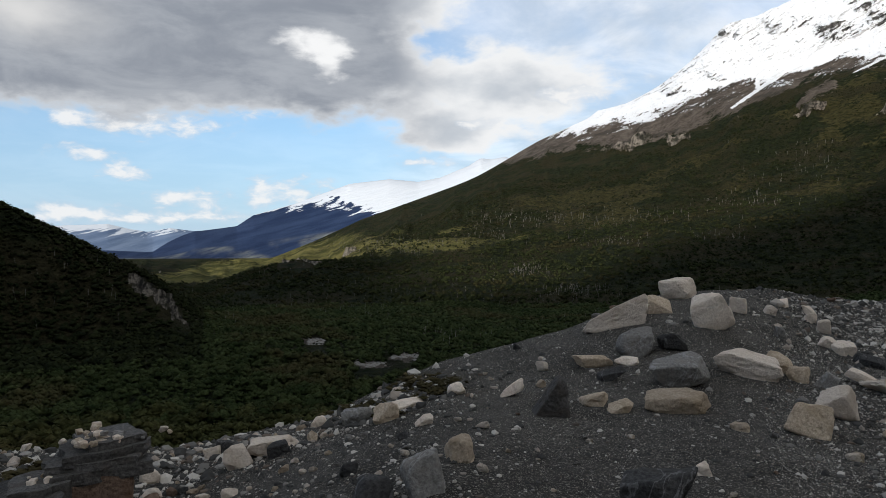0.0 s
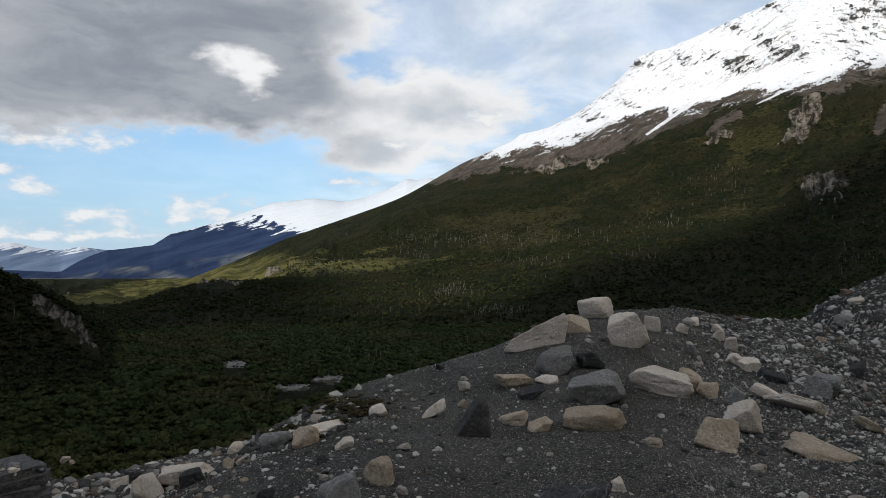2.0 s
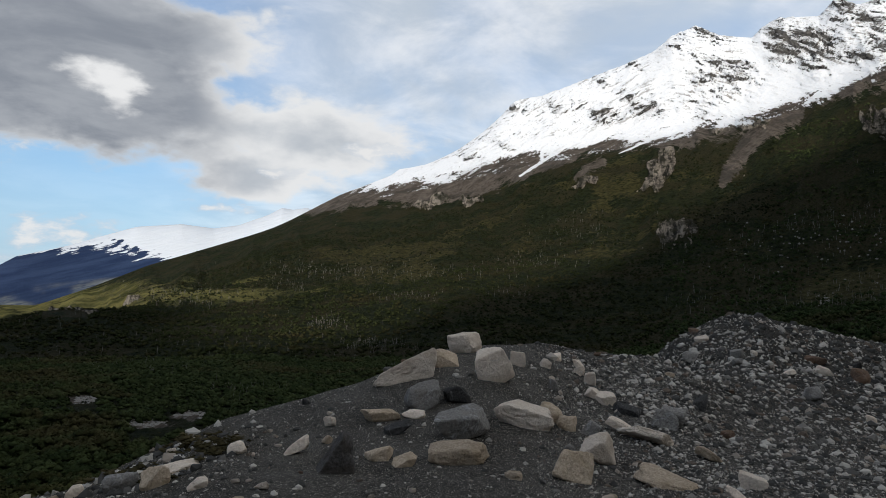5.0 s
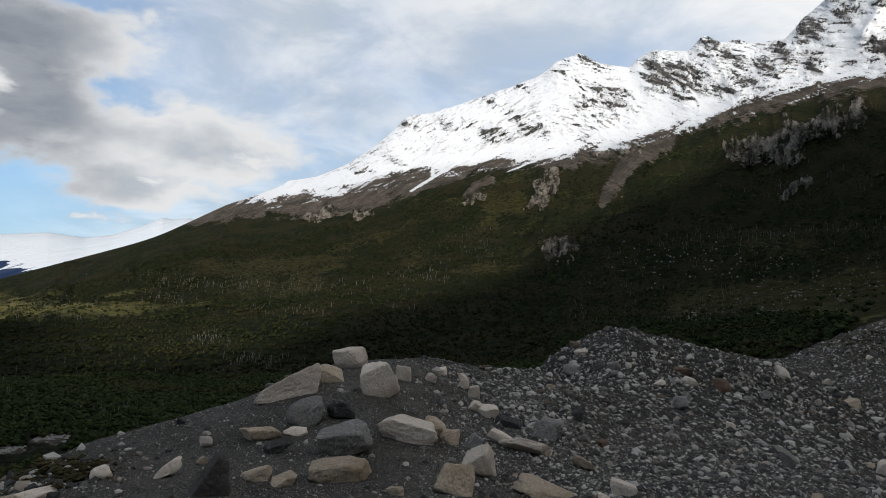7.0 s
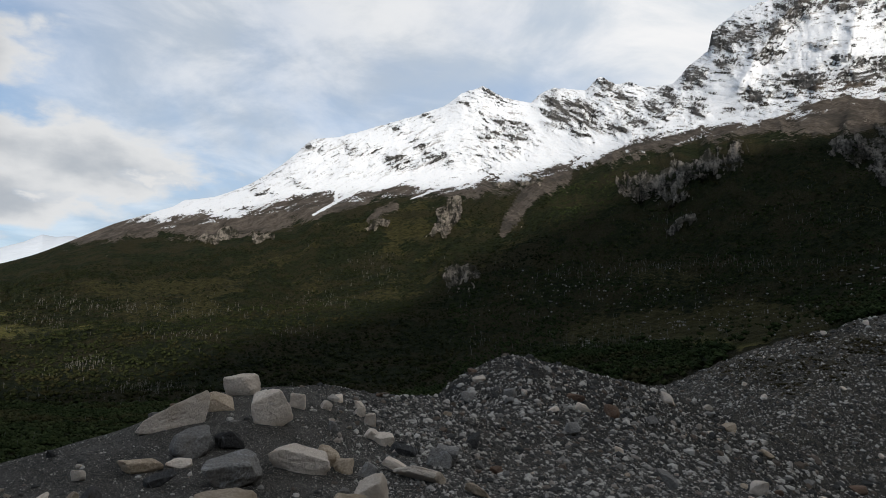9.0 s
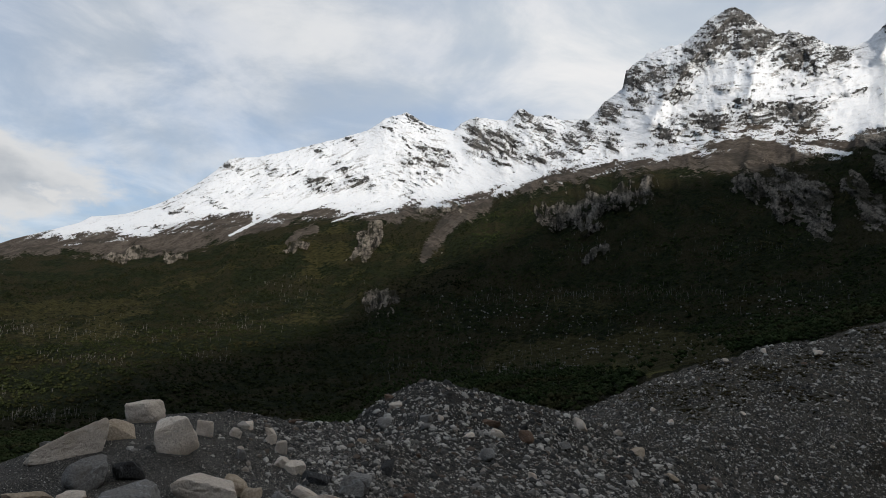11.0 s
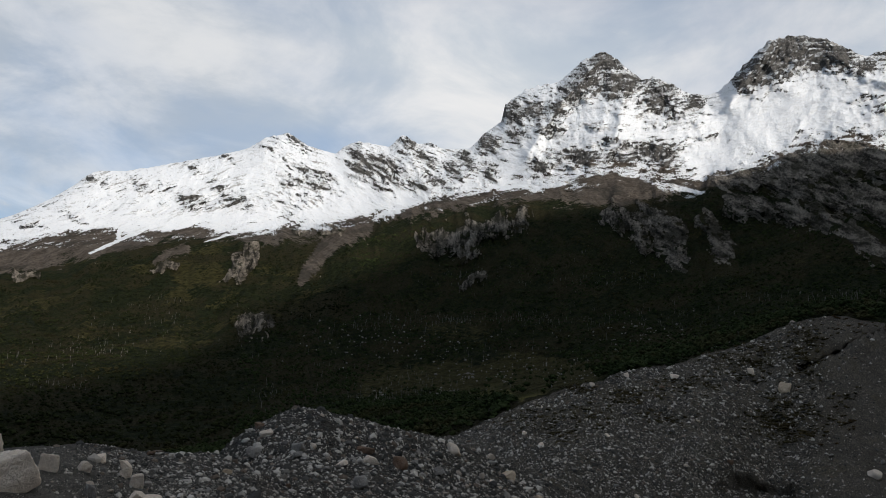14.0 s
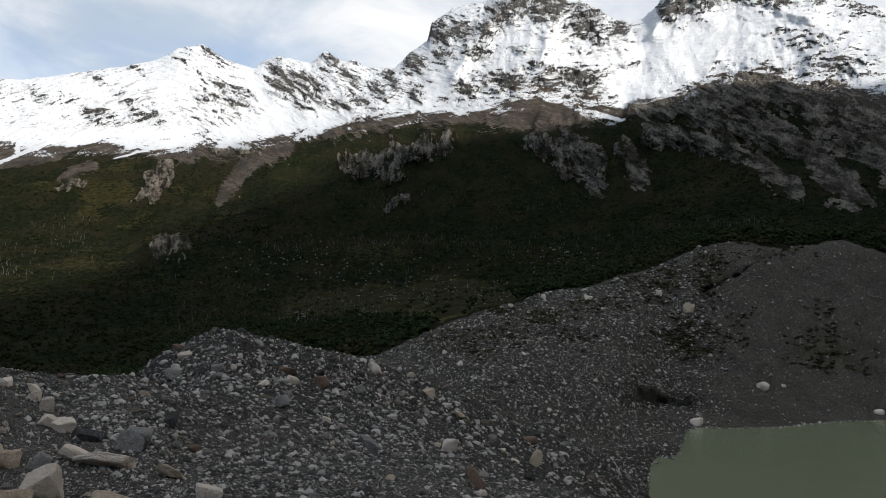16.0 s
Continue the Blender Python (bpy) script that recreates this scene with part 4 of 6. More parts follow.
# green ledges between bare steps
bared = face > 0.25
step_ = np.clip(local / local[bared & (high_slope > 0.5)].std(), -1.6, 2.2)
cliffy = smooth(44, 48, AZG) * high_slope
rock_a = np.clip(on_slope * ((1.15 - 0.18 * cliffy) * face - 0.22 + 0.20 * cliffy * step_ * smooth(0.02, 0.35, face)) - 0.3 * (1 - on_slope), -0.45, 0.9)
rock_a = np.maximum(rock_a, np.clip(0.2 + 1.4 * rock_hi, 0, 1) * crag * smooth(0.2, 1.3, above_snow))
low_rock = 1 - smooth(-0.2, 0.9, above_snow)
rock_a = np.maximum(rock_a, (0.60 + 0.14 * step_) * smooth(72.5, 75, AZG) * smooth(11.5, 15.5, EL2 + 2 * patchy) * smooth(8.5, 9.3, GS) * (GS < 12) * np.clip(0.52 + 0.9 * fbm(along, tall, 90, 5, 82, 0.6) + 0.2 * strata, 0, 1))
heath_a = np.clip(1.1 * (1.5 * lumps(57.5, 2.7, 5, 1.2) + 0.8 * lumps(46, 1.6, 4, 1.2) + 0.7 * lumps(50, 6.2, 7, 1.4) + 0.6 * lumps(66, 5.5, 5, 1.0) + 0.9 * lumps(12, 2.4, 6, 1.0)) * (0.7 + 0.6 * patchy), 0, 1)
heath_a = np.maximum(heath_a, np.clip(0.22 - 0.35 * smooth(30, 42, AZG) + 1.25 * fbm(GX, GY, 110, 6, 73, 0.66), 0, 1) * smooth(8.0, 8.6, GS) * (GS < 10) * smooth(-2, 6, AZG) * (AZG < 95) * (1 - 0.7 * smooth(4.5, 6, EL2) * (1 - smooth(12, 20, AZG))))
grass_a = smooth(8.15, 8.6, GS) * (GS < 13.3) * (1 - smooth(-12, 2, AZG)) * (AZG > -60) * np.clip(0.75 + 0.6 * patchy, 0, 1)
grass_a = np.maximum(grass_a, np.clip(1.2 * lumps(-5, 0.1, 8, 0.9) + 1.0 * lumps(5, 1.5, 6, 1.0), 0, 1) * (0.5 + 0.8 * patchy))
shoulder = 1 - 0.9 * smooth(0, 0.8, EL2 - 2.6 - 0.22 * AZG + 0.8 * patchy) * (1 - smooth(14, 22, AZG))
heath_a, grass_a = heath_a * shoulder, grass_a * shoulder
grass_a = np.maximum(grass_a, (GS > 7.02) * np.clip(1.4 * lumps(57.0, 2.4, 4.6, 0.9) + 0.9 * lumps(51.5, 1.9, 2.4, 0.9) + 1.0 * lumps(55.0, 1.1, 3.2, 0.7) + 0.6 * lumps(45.5, 2.6, 3.0, 0.6), 0, 1) * np.clip(0.72 + 0.9 * patchy, 0, 1))
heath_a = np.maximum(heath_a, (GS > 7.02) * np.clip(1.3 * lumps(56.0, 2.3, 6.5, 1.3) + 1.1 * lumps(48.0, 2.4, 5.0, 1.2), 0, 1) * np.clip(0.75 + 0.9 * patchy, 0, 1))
for a, e, w_, h_ in ((-10.3, -7.5, 0.8, 0.22), (-3.2, -8.8, 1.3, 0.28), (-6.0, -9.3, 2.2, 0.2)):
    scree_a = np.maximum(scree_a, 1.3 * lumps(a, e, w_, h_) * (GS > 4))
heath_a = np.maximum(heath_a, (GS > 13) * (GS < 13.4) * np.clip(0.3 + patchy, 0, 1))
far_line = np.interp(AZ_SIGNED, (-30, -22, -16.5, -13, -10.3, -7.6, -3.9, 5), (1.35, 1.25, 2.6, 3.2, 3.6, 3.2, 2.9, 3.2))[None, :]
far_crag = lumps(-9.0, 4.3, 1.5, 0.22) + 0.8 * lumps(-7.8, 3.7, 2.2, 0.22) + 0.45 * lumps(3.5, 7.1, 1.6, 0.5)
snow_a = np.where(GS > 13.02, -0.9 * far_crag + np.clip(0.5 + (EL2 - far_line) * 0.75 + 0.2 * fbm(AZG * 0.3, EL2 - 0.22 * AZG, 0.3, 5, 77, 0.62) * smooth(-24, -20, AZG), -0.5, 1.3), snow_a)
scrub_a = np.zeros_like(GR)
for a, e, w_, h_ in ((75.6, -0.8, 2.4, 1.0), (84.8, -1.4, 2.2, 0.7), (77.4, 4.4, 1.4, 2.0), (73, 4.0, 3, 0.6), (64.5, 1.2, 4, 0.7), (60.9, -0.4, 3, 0.5), (-1.6, -10.6, 3.4, 1.0), (-8, -12.6, 5, 0.8), (69, 2.2, 3, 0.5), (57, -1, 3, 0.6)):
    scrub_a = np.maximum(scrub_a, lumps(a, e, w_, h_))
old_a = smooth(3.9, 4.6, GS) * (1 - smooth(6.95, 7.05, GS)) * smooth(40, 55, AZG) * (AZG < 140)
COVERS = (("stone_shade", smooth(22, 30, AZG) * (GS < 5) * smooth(1.6, 2.0, GS)), ("bed_u", across), ("bed_v", down), ("thin", thin), ("low_rock", low_rock), ("old", old_a), ("face_u", AZG * 44.0), ("face_v", EL2 * 44.0), ("snow", snow_a), ("scree", scree_a), ("rock", rock_a), ("heath", heath_a), ("grass", grass_a), ("scrub", scrub_a))

# which piece of the land each face belongs to
s_mid, a_mid = (GS[:-1] + GS[1:]) / 2, AZG[:-1]
east = (a_mid > 31.5) & (a_mid < 140)
piece = np.full(s_mid.shape, 1)                                  # 1 valley ground
piece[(s_mid < 3) | (east & (s_mid < 7))] = 0                    # 0 moraine
piece[(s_mid > 6) & (s_mid < 8) & (a_mid < -19.3)] = 2           # 2 side hill
piece[(s_mid > 9) & (s_mid < 13) & (a_mid > -16)] = 3            # 3 snowy mountain
# the ridge is never in view; it is added only to cast shade
piece[(s_mid > 9) & (s_mid < 13) & (a_mid < -50)] = 6            # 6 ridge behind the viewer
piece[(s_mid > 13) & (s_mid < 14.3)] = 4                         # 4 far snow mountain
piece[s_mid > 14.3] = 5                                          # 5 far range
index = np.arange(GR.size).reshape(GR.shape)
nxt = np.roll(index, -1, axis=1)
QUADS = np.stack([index[:-1], nxt[:-1], nxt[1:], index[1:]], -1)
VERTS = np.stack([GX, GY, GZ], -1).reshape(-1, 3)


def mesh_from(name, verts, quads, mat, attributes=()):
    used, back = np.unique(quads, return_inverse=True)
    me = bpy.data.meshes.new(name)
    n = len(quads)
    me.vertices.add(len(used))
    me.vertices.foreach_set("co", verts[used].astype(np.float32).ravel())
    me.loops.add(4 * n)
    me.loops.foreach_set("vertex_index", back.astype(np.int32).ravel())
    me.polygons.add(n)
    me.polygons.foreach_set("loop_start", np.arange(0, 4 * n, 4, dtype=np.int32))
    me.polygons.foreach_set("use_smooth", np.ones(n, bool))
    for label, values in attributes:
        a = me.attributes.new(label, "FLOAT", "POINT")
        a.data.foreach_set("value", values.ravel()[used].astype(np.float32))
    me.update(calc_edges=True)
    me.materials.append(mat)
    return me


PIECES = (("moraine", M_GRAVEL, "dark grey gravel moraine strewn with pale stones", "moraine"),
          ("ground", M_SLOPE, "dark green forested valley floor", "valley"),
          ("hill", M_SLOPE, "dark forested hill with a bare rock face", "hill"),
          ("mountain", M_SLOPE, "snow-covered rocky mountain above dark forest slopes", "mountain"),
          ("far_mountain", M_FAR, "distant snow-topped mountain, haze and cloud shade painted into its dark blue flank", "mountain"),
          ("far_range", M_RANGE, "far range with snow on top, paled by painted haze", "mountain range"),
          ("shade_ridge", M_SLOPE, "unseen forested ridge behind the viewer, added to shade the valley", "ridge"))
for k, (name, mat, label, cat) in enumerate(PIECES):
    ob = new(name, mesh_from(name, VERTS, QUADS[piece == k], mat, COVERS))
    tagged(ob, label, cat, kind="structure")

# ---- places on the land ----
def column(az):
    return int(np.argmin(np.abs(AZ_SIGNED - az)))


def ground_at(az, r):
    c = column(az)
    return float(np.interp(r, GR[:, c], GZ[:, c]))


def spot(az, el):
    """Distance and height of the first ground met on a bearing at an angle from the eye."""
    c = column(az)
    k = np.argmax((EL2[:, c] >= el) & (GR[:, c] > 2.0))
    return float(GR[k, c]), float(GZ[k, c])


def at(az, r, z):
    return Vector((r * math.sin(radians(az)), r * math.cos(radians(az)), z))


def part(name, bm, mat, parent, label=""):
    """Links a bmesh as one mesh under a thing or a part."""
    me = bpy.data.meshes.new(name)
    bm.to_mesh(me)
    bm.free()
    me.materials.append(mat)
    ob = new(name, me)
    ob.parent = parent
    return tagged(ob, label) if label else ob


# ---- lake ----
bm = bmesh.new()
ring = [bm.verts.new((x, y, WATER_Z)) for x, y in ((40, -160), (420, -160), (420, 110), (40, 110))]
bm.faces.new(ring)
me = bpy.data.meshes.new("water")
bm.to_mesh(me)
bm.free()
me.materials.append(M_WATER)
tagged(new("water", me), "milky grey-green glacial lake", "lake", kind="structure")


# ---- boulders ----
def rock_bmesh(seed, shape, sub=4, rough=0.02):
    """A rock in a box of 1 x 1 x 1 with its base at z = 0: broken faces that meet in worn edges, then weathered."""
    rnd = random.Random(seed)
    bm = bmesh.new()
    bmesh.ops.create_icosphere(bm, subdivisions=sub, radius=1.0)

    def tilted(v, spread):
        return (Vector(v) + Vector((rnd.uniform(-1, 1), rnd.uniform(-1, 1), rnd.uniform(-1, 1))) * spread).normalized()
    box = ((1, 0, 0), (-1, 0, 0), (0, 1, 0), (0, -1, 0), (0, 0, 1), (0, 0, -1))
    worn = 18.0
    if shape == "round":
        planes = [(tilted(v, 0.35), rnd.uniform(0.75, 1.0)) for v in box] + [(tilted((0, 0, 0), 1), rnd.uniform(0.9, 1.1)) for _ in range(7)]
        worn = 11.0
    elif shape == "pyramid":
        planes = [(tilted((0, 0, -1), 0.1), 0.5)]
        for k in range(4):
            a = k * math.pi / 2 + rnd.uniform(-0.5, 0.5)
            planes.append((Vector((math.cos(a), math.sin(a), 0.46)).normalized(), rnd.uniform(0.42, 0.56)))
        planes += [(tilted((0, 0, 0), 1), rnd.uniform(0.8, 1.0)) for _ in range(3)]
    elif shape == "fin":
        planes = [(tilted(v, 0.12), d) for v, d in (((1, 0, 0.1), 0.5), ((-0.72, -0.1, 0.62), 0.22), ((0, -1, 0.25), 0.45), ((0, 1, 0), 0.5), ((0, 0, -1), 0.55), ((0.3, 0, 1), 0.62), ((-1, 0, 0), 0.6), ((0.6, -0.6, 0.4), 0.56))]
        worn = 16.0
    else:
        spread = {"tongue": 0.3, "block": 0.28, "wedge": 0.36, "slab": 0.34, "flat": 0.34}[shape]
        planes = [(tilted(v, spread), rnd.uniform(0.50, 0.64)) for v in box]
        if shape == "wedge":
            planes.append((Vector((rnd.choice((-0.6, 0.6)), -0.3, 0.8)).normalized(), 0.34))
        planes += [(tilted((rnd.choice((-1, 1)), rnd.choice((-1, 0, 1)), rnd.choice((-1, 1))), 0.4), rnd.uniform(0.60, 0.80)) for _ in range(8)]
    dirs = np.array([v.co[:] for v in bm.verts])
    lean_ = np.maximum(dirs @ np.array([n[:] for n, d in planes]).T / np.array([d for n, d in planes]), 1e-3)
    ball = dirs * ((lean_ ** worn).sum(1) ** (-1 / worn))[:, None]
    lo, hi = ball.min(0), ball.max(0)
    ball = (ball - lo) / (hi - lo) - np.array([0.5, 0.5, 0])
    taper = rnd.choice((-1, 1)) if shape == "slab" else 1
    for v, co in zip(bm.verts, ball):
        v.co = co
        p = v.co * 2.1 + Vector((seed % 97, seed % 31, 0))
        k = noise.fractal(p, 1.0, 2.0, 5) * rough * 1.5 + (abs(noise.noise(p * 2.7)) - 0.3) * rough + noise.noise(p * 9.0) * rough * 0.22
        # a few flakes have come off
        k -= max(0.0, noise.noise(p * 1.6 + Vector((9, 3, 1))) - 0.34) * rough * 3.0
        v.co += (v.co - Vector((0, 0, 0.5))).normalized() * k
        if shape in ("slab", "tongue"):
            # one end thick and blunt, the other thin
            v.co.z = 0.5 + (v.co.z - 0.5) * (1.0 - 0.55 * (0.5 - v.co.x * taper))
    return bm


def settle(me, angle=28):
    for f in me.polygons:
        f.use_smooth = True
    me.set_sharp_from_angle(angle=radians(angle))


WORDS = {"pale": "pale cream-grey", "tan": "tan-brown", "grey": "mid-grey veined", "dark": "dark slate-grey", "slate": "slate-grey", "rust": "rusty red-brown"}
FORMS = {"tongue": "long leaning boulder", "round": "rounded boulder", "block": "squared-off boulder", "slab": "tilted rock slab", "flat": "low flat slab", "wedge": "wedge-shaped boulder", "pyramid": "pointed boulder", "fin": "upright fin-shaped boulder"}
# bearing and angle of the foot, width and height in degrees, stone, form, lean
BOULDERS_A = (
    (18.2, -3.9, 2.9, 1.6, "pale", "round", 0), (13.5, -6.17, 5.1, 2.7, "pale", "tongue", -22), (16.7, -5.03, 2.2, 1.4, "tan", "wedge", -12), (20.6, -6.0, 3.2, 2.7, "pale", "block", -24),
    (22.4, -4.74, 1.3, 1.2, "pale", "block", 10), (14.9, -8.30, 2.9, 2.2, "grey", "round", 0), (17.7, -7.72, 2.3, 1.3, "dark", "round", 0), (11.7, -9.23, 3.2, 1.0, "tan", "flat", -8),
    (14.3, -8.94, 1.9, 0.6, "pale", "flat", 0), (13.1, -10.28, 2.3, 1.1, "dark", "slab", -22), (18.1, -10.35, 4.4, 2.4, "grey", "round", -12), (22.9, -9.54, 4.7, 1.9, "pale", "block", 9),
    (24.9, -8.89, 2.1, 1.4, "tan", "round", 10), (26.2, -9.61, 1.6, 1.0, "tan", "round", 0),
)
BOULDERS_B = (
    (27.9, -9.94, 1.9, 1.1, "grey", "flat", 15), (8.4, -13.40, 3.2, 3.0, "slate", "fin", 0), (11.7, -12.21, 2.3, 1.1, "tan", "round", -8), (13.7, -13.30, 2.0, 1.0, "tan", "wedge", 0),
    (17.9, -12.86, 4.9, 1.7, "tan", "block", -2), (28.5, -12.5, 2.8, 2.3, "pale", "wedge", 8), (26.6, -13.91, 3.2, 2.3, "tan", "round", 5), (29.2, -7.66, 1.6, 1.0, "pale", "wedge", 25),
    (32.0, -10.09, 4.3, 1.4, "pale", "slab", 30), (34.1, -8.96, 1.9, 1.6, "grey", "round", 10), (33.4, -13.06, 4.8, 1.4, "tan", "slab", 27), (39.3, -13.12, 2.0, 1.2, "pale", "block", 10),
    (38.4, -14.21, 2.1, 1.4, "pale", "slab", 30), (30.8, -8.21, 2.4, 0.9, "dark", "flat", 10), (5.4, -11.58, 2.0, 1.4, "pale", "slab", -35),
)
BOULDERS_C = (
    (22.1, -13.80, 1.4, 0.6, "tan", "flat", 0), (36.1, -7.47, 1.1, 1.2, "dark", "round", 0), (36.5, -11.06, 2.0, 1.0, "tan", "slab", 28), (28.0, -5.98, 1.0, 1.0, "pale", "block", 5),
    (27.1, -4.70, 0.9, 0.7, "pale", "wedge", 0), (25.4, -4.31, 0.9, 0.6, "pale", "round", 0), (24.6, -5.00, 1.0, 0.7, "pale", "round", 20), (25.2, -6.53, 0.9, 0.8, "grey", "round", 0),
    (-1.5, -20.09, 3.7, 3.4, "grey", "block", -8), (-5.4, -19.69, 3.7, 2.6, "dark", "round", 0), (-5.6, -20.95, 2.8, 2.4, "pale", "pyramid", 0), (1.3, -16.11, 2.5, 1.9, "tan", "round", 0),
    (-6.8, -13.63, 2.5, 1.5, "grey", "round", 0), (-4.5, -13.42, 2.1, 1.6, "tan", "wedge", -10), (-2.9, -12.48, 3.2, 0.7, "pale", "flat", -3),
)
BOULDERS_D = (
    (1.1, -11.51, 1.6, 0.9, "pale", "round", -10), (-15.8, -16.32, 2.3, 1.7, "pale", "round", -10), (-13.2, -15.33, 4.1, 1.2, "pale", "flat", -4), (-12.7, -15.53, 1.9, 1.1, "dark", "round", 0),
    (-17.7, -15.59, 1.4, 1.0, "pale", "block", -10), (-16.8, -15.26, 1.3, 1.1, "dark", "round", 0), (-9.8, -13.66, 1.3, 0.8, "pale", "round", 0), (-7.3, -17.47, 1.5, 1.0, "dark", "round", 0),
    (-16.3, -18.24, 1.3, 0.7, "pale", "wedge", -20), (-22.0, -16.71, 1.5, 0.9, "pale", "round", 0), (-21.8, -17.76, 1.5, 0.8, "pale", "wedge", -15), (-31.1, -16.96, 4.9, 1.7, "dark", "slab", -12),
    (16.1, -19.61, 5.7, 2.7, "dark", "block", 5), (19.4, -18.02, 1.2, 1.0, "pale", "block", 0), (-1.5, -13.72, 1.5, 0.8, "pale", "wedge", -10),
)
BOULDERS_E = (
    (46.9, -4.80, 1.3, 1.0, "rust", "round", 0), (57.1, -9.64, 1.4, 1.1, "pale", "round", 0), (63.9, -10.57, 1.2, 1.2, "tan", "wedge", 0), (59.2, -12.22, 1.5, 1.8, "rust", "slab", 60),
    (51.1, -3.71, 1.1, 1.0, "pale", "round", 0), (44.1, -3.65, 1.6, 0.6, "rust", "flat", 0), (33.5, -9.02, 2.0, 1.4, "grey", "block", 8), (30.5, -9.48, 2.9, 1.3, "pale", "slab", 30),
    (50.8, -9.67, 1.6, 1.5, "grey", "slab", 40), (28.3, -7.15, 1.5, 0.8, "pale", "wedge", 20), (36.5, -2.55, 1.1, 0.6, "pale", "round", 0), (35.8, -4.03, 1.4, 0.8, "grey", "round", 0),
    (39.0, -3.55, 1.1, 0.7, "grey", "round", 0), (43.8, -6.39, 1.4, 1.0, "grey", "round", 0), (27.2, -5.44, 0.9, 0.8, "pale", "block", 0),
    (76.1, -7.0, 1.0, 0.6, "pale", "round", 0), (75.8, 1.3, 0.9, 0.8, "tan", "block", 0), (80.8, -4.4, 0.9, 0.6, "pale", "round", 20), (88.0, -5.5, 0.7, 0.35, "pale", "round", 0),
    (73.6, 2.6, 0.5, 0.5, "pale", "round", 0), (64.6, 2.5, 0.4, 0.4, "pale", "round", 0), (68.2, 2.4, 0.7, 0.4, "pale", "block", 0), (62.0, 1.7, 0.5, 0.3, "pale", "round", 0),
)
taken = []
seed = 100
for az, el, wide, high_, stone, form, lean in BOULDERS_A + BOULDERS_B + BOULDERS_C + BOULDERS_D + BOULDERS_E:
    seed += 1
    r, z = spot(az, el)
    w, hgt = r * radians(wide), r * radians(high_)
    length, thick = w, hgt
    if form == "tongue":
        thick = 0.72 * hgt
    if form == "slab":
        thick = max(0.42 * hgt, 0.16 * w)
        length = w * 1.02
        lean = math.copysign(min(abs(lean), math.degrees(math.asin(min(0.9, max(0.0, (hgt - thick) / length))))), lean)
    deep = length * {"tongue": 0.5, "round": 0.85, "block": 0.62, "slab": 0.55, "flat": 0.6, "wedge": 0.75, "pyramid": 0.9, "fin": 0.7}[form]
    sink = (0.34 if form == "tongue" else 0.20) * thick + 0.025
    bm = rock_bmesh(seed, form, 5 if wide > 3.1 and w > 0.45 else 4, 0.032)
    turn = Matrix.Rotation(radians(lean), 3, "Y") @ Matrix.Rotation(radians(random.Random(seed).uniform(-14, 14)), 3, "X")
    for v in bm.verts:
        c = v.co - Vector((0, 0, 0.5))
        v.co = turn @ Vector((c.x * length, c.y * deep, c.z * (thick + sink)))
    low, top = min(v.co.z for v in bm.verts), max(v.co.z for v in bm.verts)
    left, right = min(v.co.x for v in bm.verts), max(v.co.x for v in bm.verts)
    for v in bm.verts:
        v.co.z = (v.co.z - low) / (top - low) * (hgt + sink) - sink
        v.co.x = ((v.co.x - left) / (right - left) - 0.5) * w
    me = bpy.data.meshes.new("boulder")
    bm.to_mesh(me)
    bm.free()
    settle(me)
    me.materials.append(M_STONE[stone])
    ob = new("boulder", me)
    ob.matrix_world = pose(*at(az, r + 0.3 * deep, min(z, ground_at(az, r + 0.3 * deep)) if r < 30 else z), 0, 0, -az)
    size = "large" if w > 0.9 else "small"
    tagged(ob, f"{size} {WORDS[stone]} {FORMS[form]} half sunk in dark gravel", "boulder", "boulders on the moraine")
    taken.append((az, r, w))


# ---- layered outcrop with stones laid on it ----
def bed_bmesh(seed, w, d, hgt, sag=0.0):
    """One bed of rock: a slab with a broken outline, its base at z = 0."""
    bm = bmesh.new()
    bmesh.ops.create_cube(bm, size=1.0)
    bmesh.ops.subdivide_edges(bm, edges=bm.edges[:], cuts=9, use_grid_fill=True)
    for v in bm.verts:
        x, y, z = v.co.x, v.co.y, v.co.z + 0.5
        q = Vector((x * 3.1, y * 3.1, seed * 7.7))
        grow = 1 + 0.16 * noise.noise(q) + 0.06 * noise.noise(q * 3.3)
        side = max(abs(x), abs(y)) > 0.49
        nick = 0.05 * noise.noise(Vector((x * 6, y * 6, z * 2 + seed))) if side else 0.0
        corner = 1 - 0.10 * max(0.0, abs(x) + abs(y) - 0.72)
        rise = 0.10 * noise.noise(Vector((x * 2.6, y * 2.6, seed * 3.1))) * (z > 0.9)
        v.co = Vector((x * w * (grow * corner + nick), y * d * (grow * corner + nick), hgt * (z + rise) + sag * x * w))
    bmesh.ops.recalc_face_normals(bm, faces=bm.faces[:])
    return bm


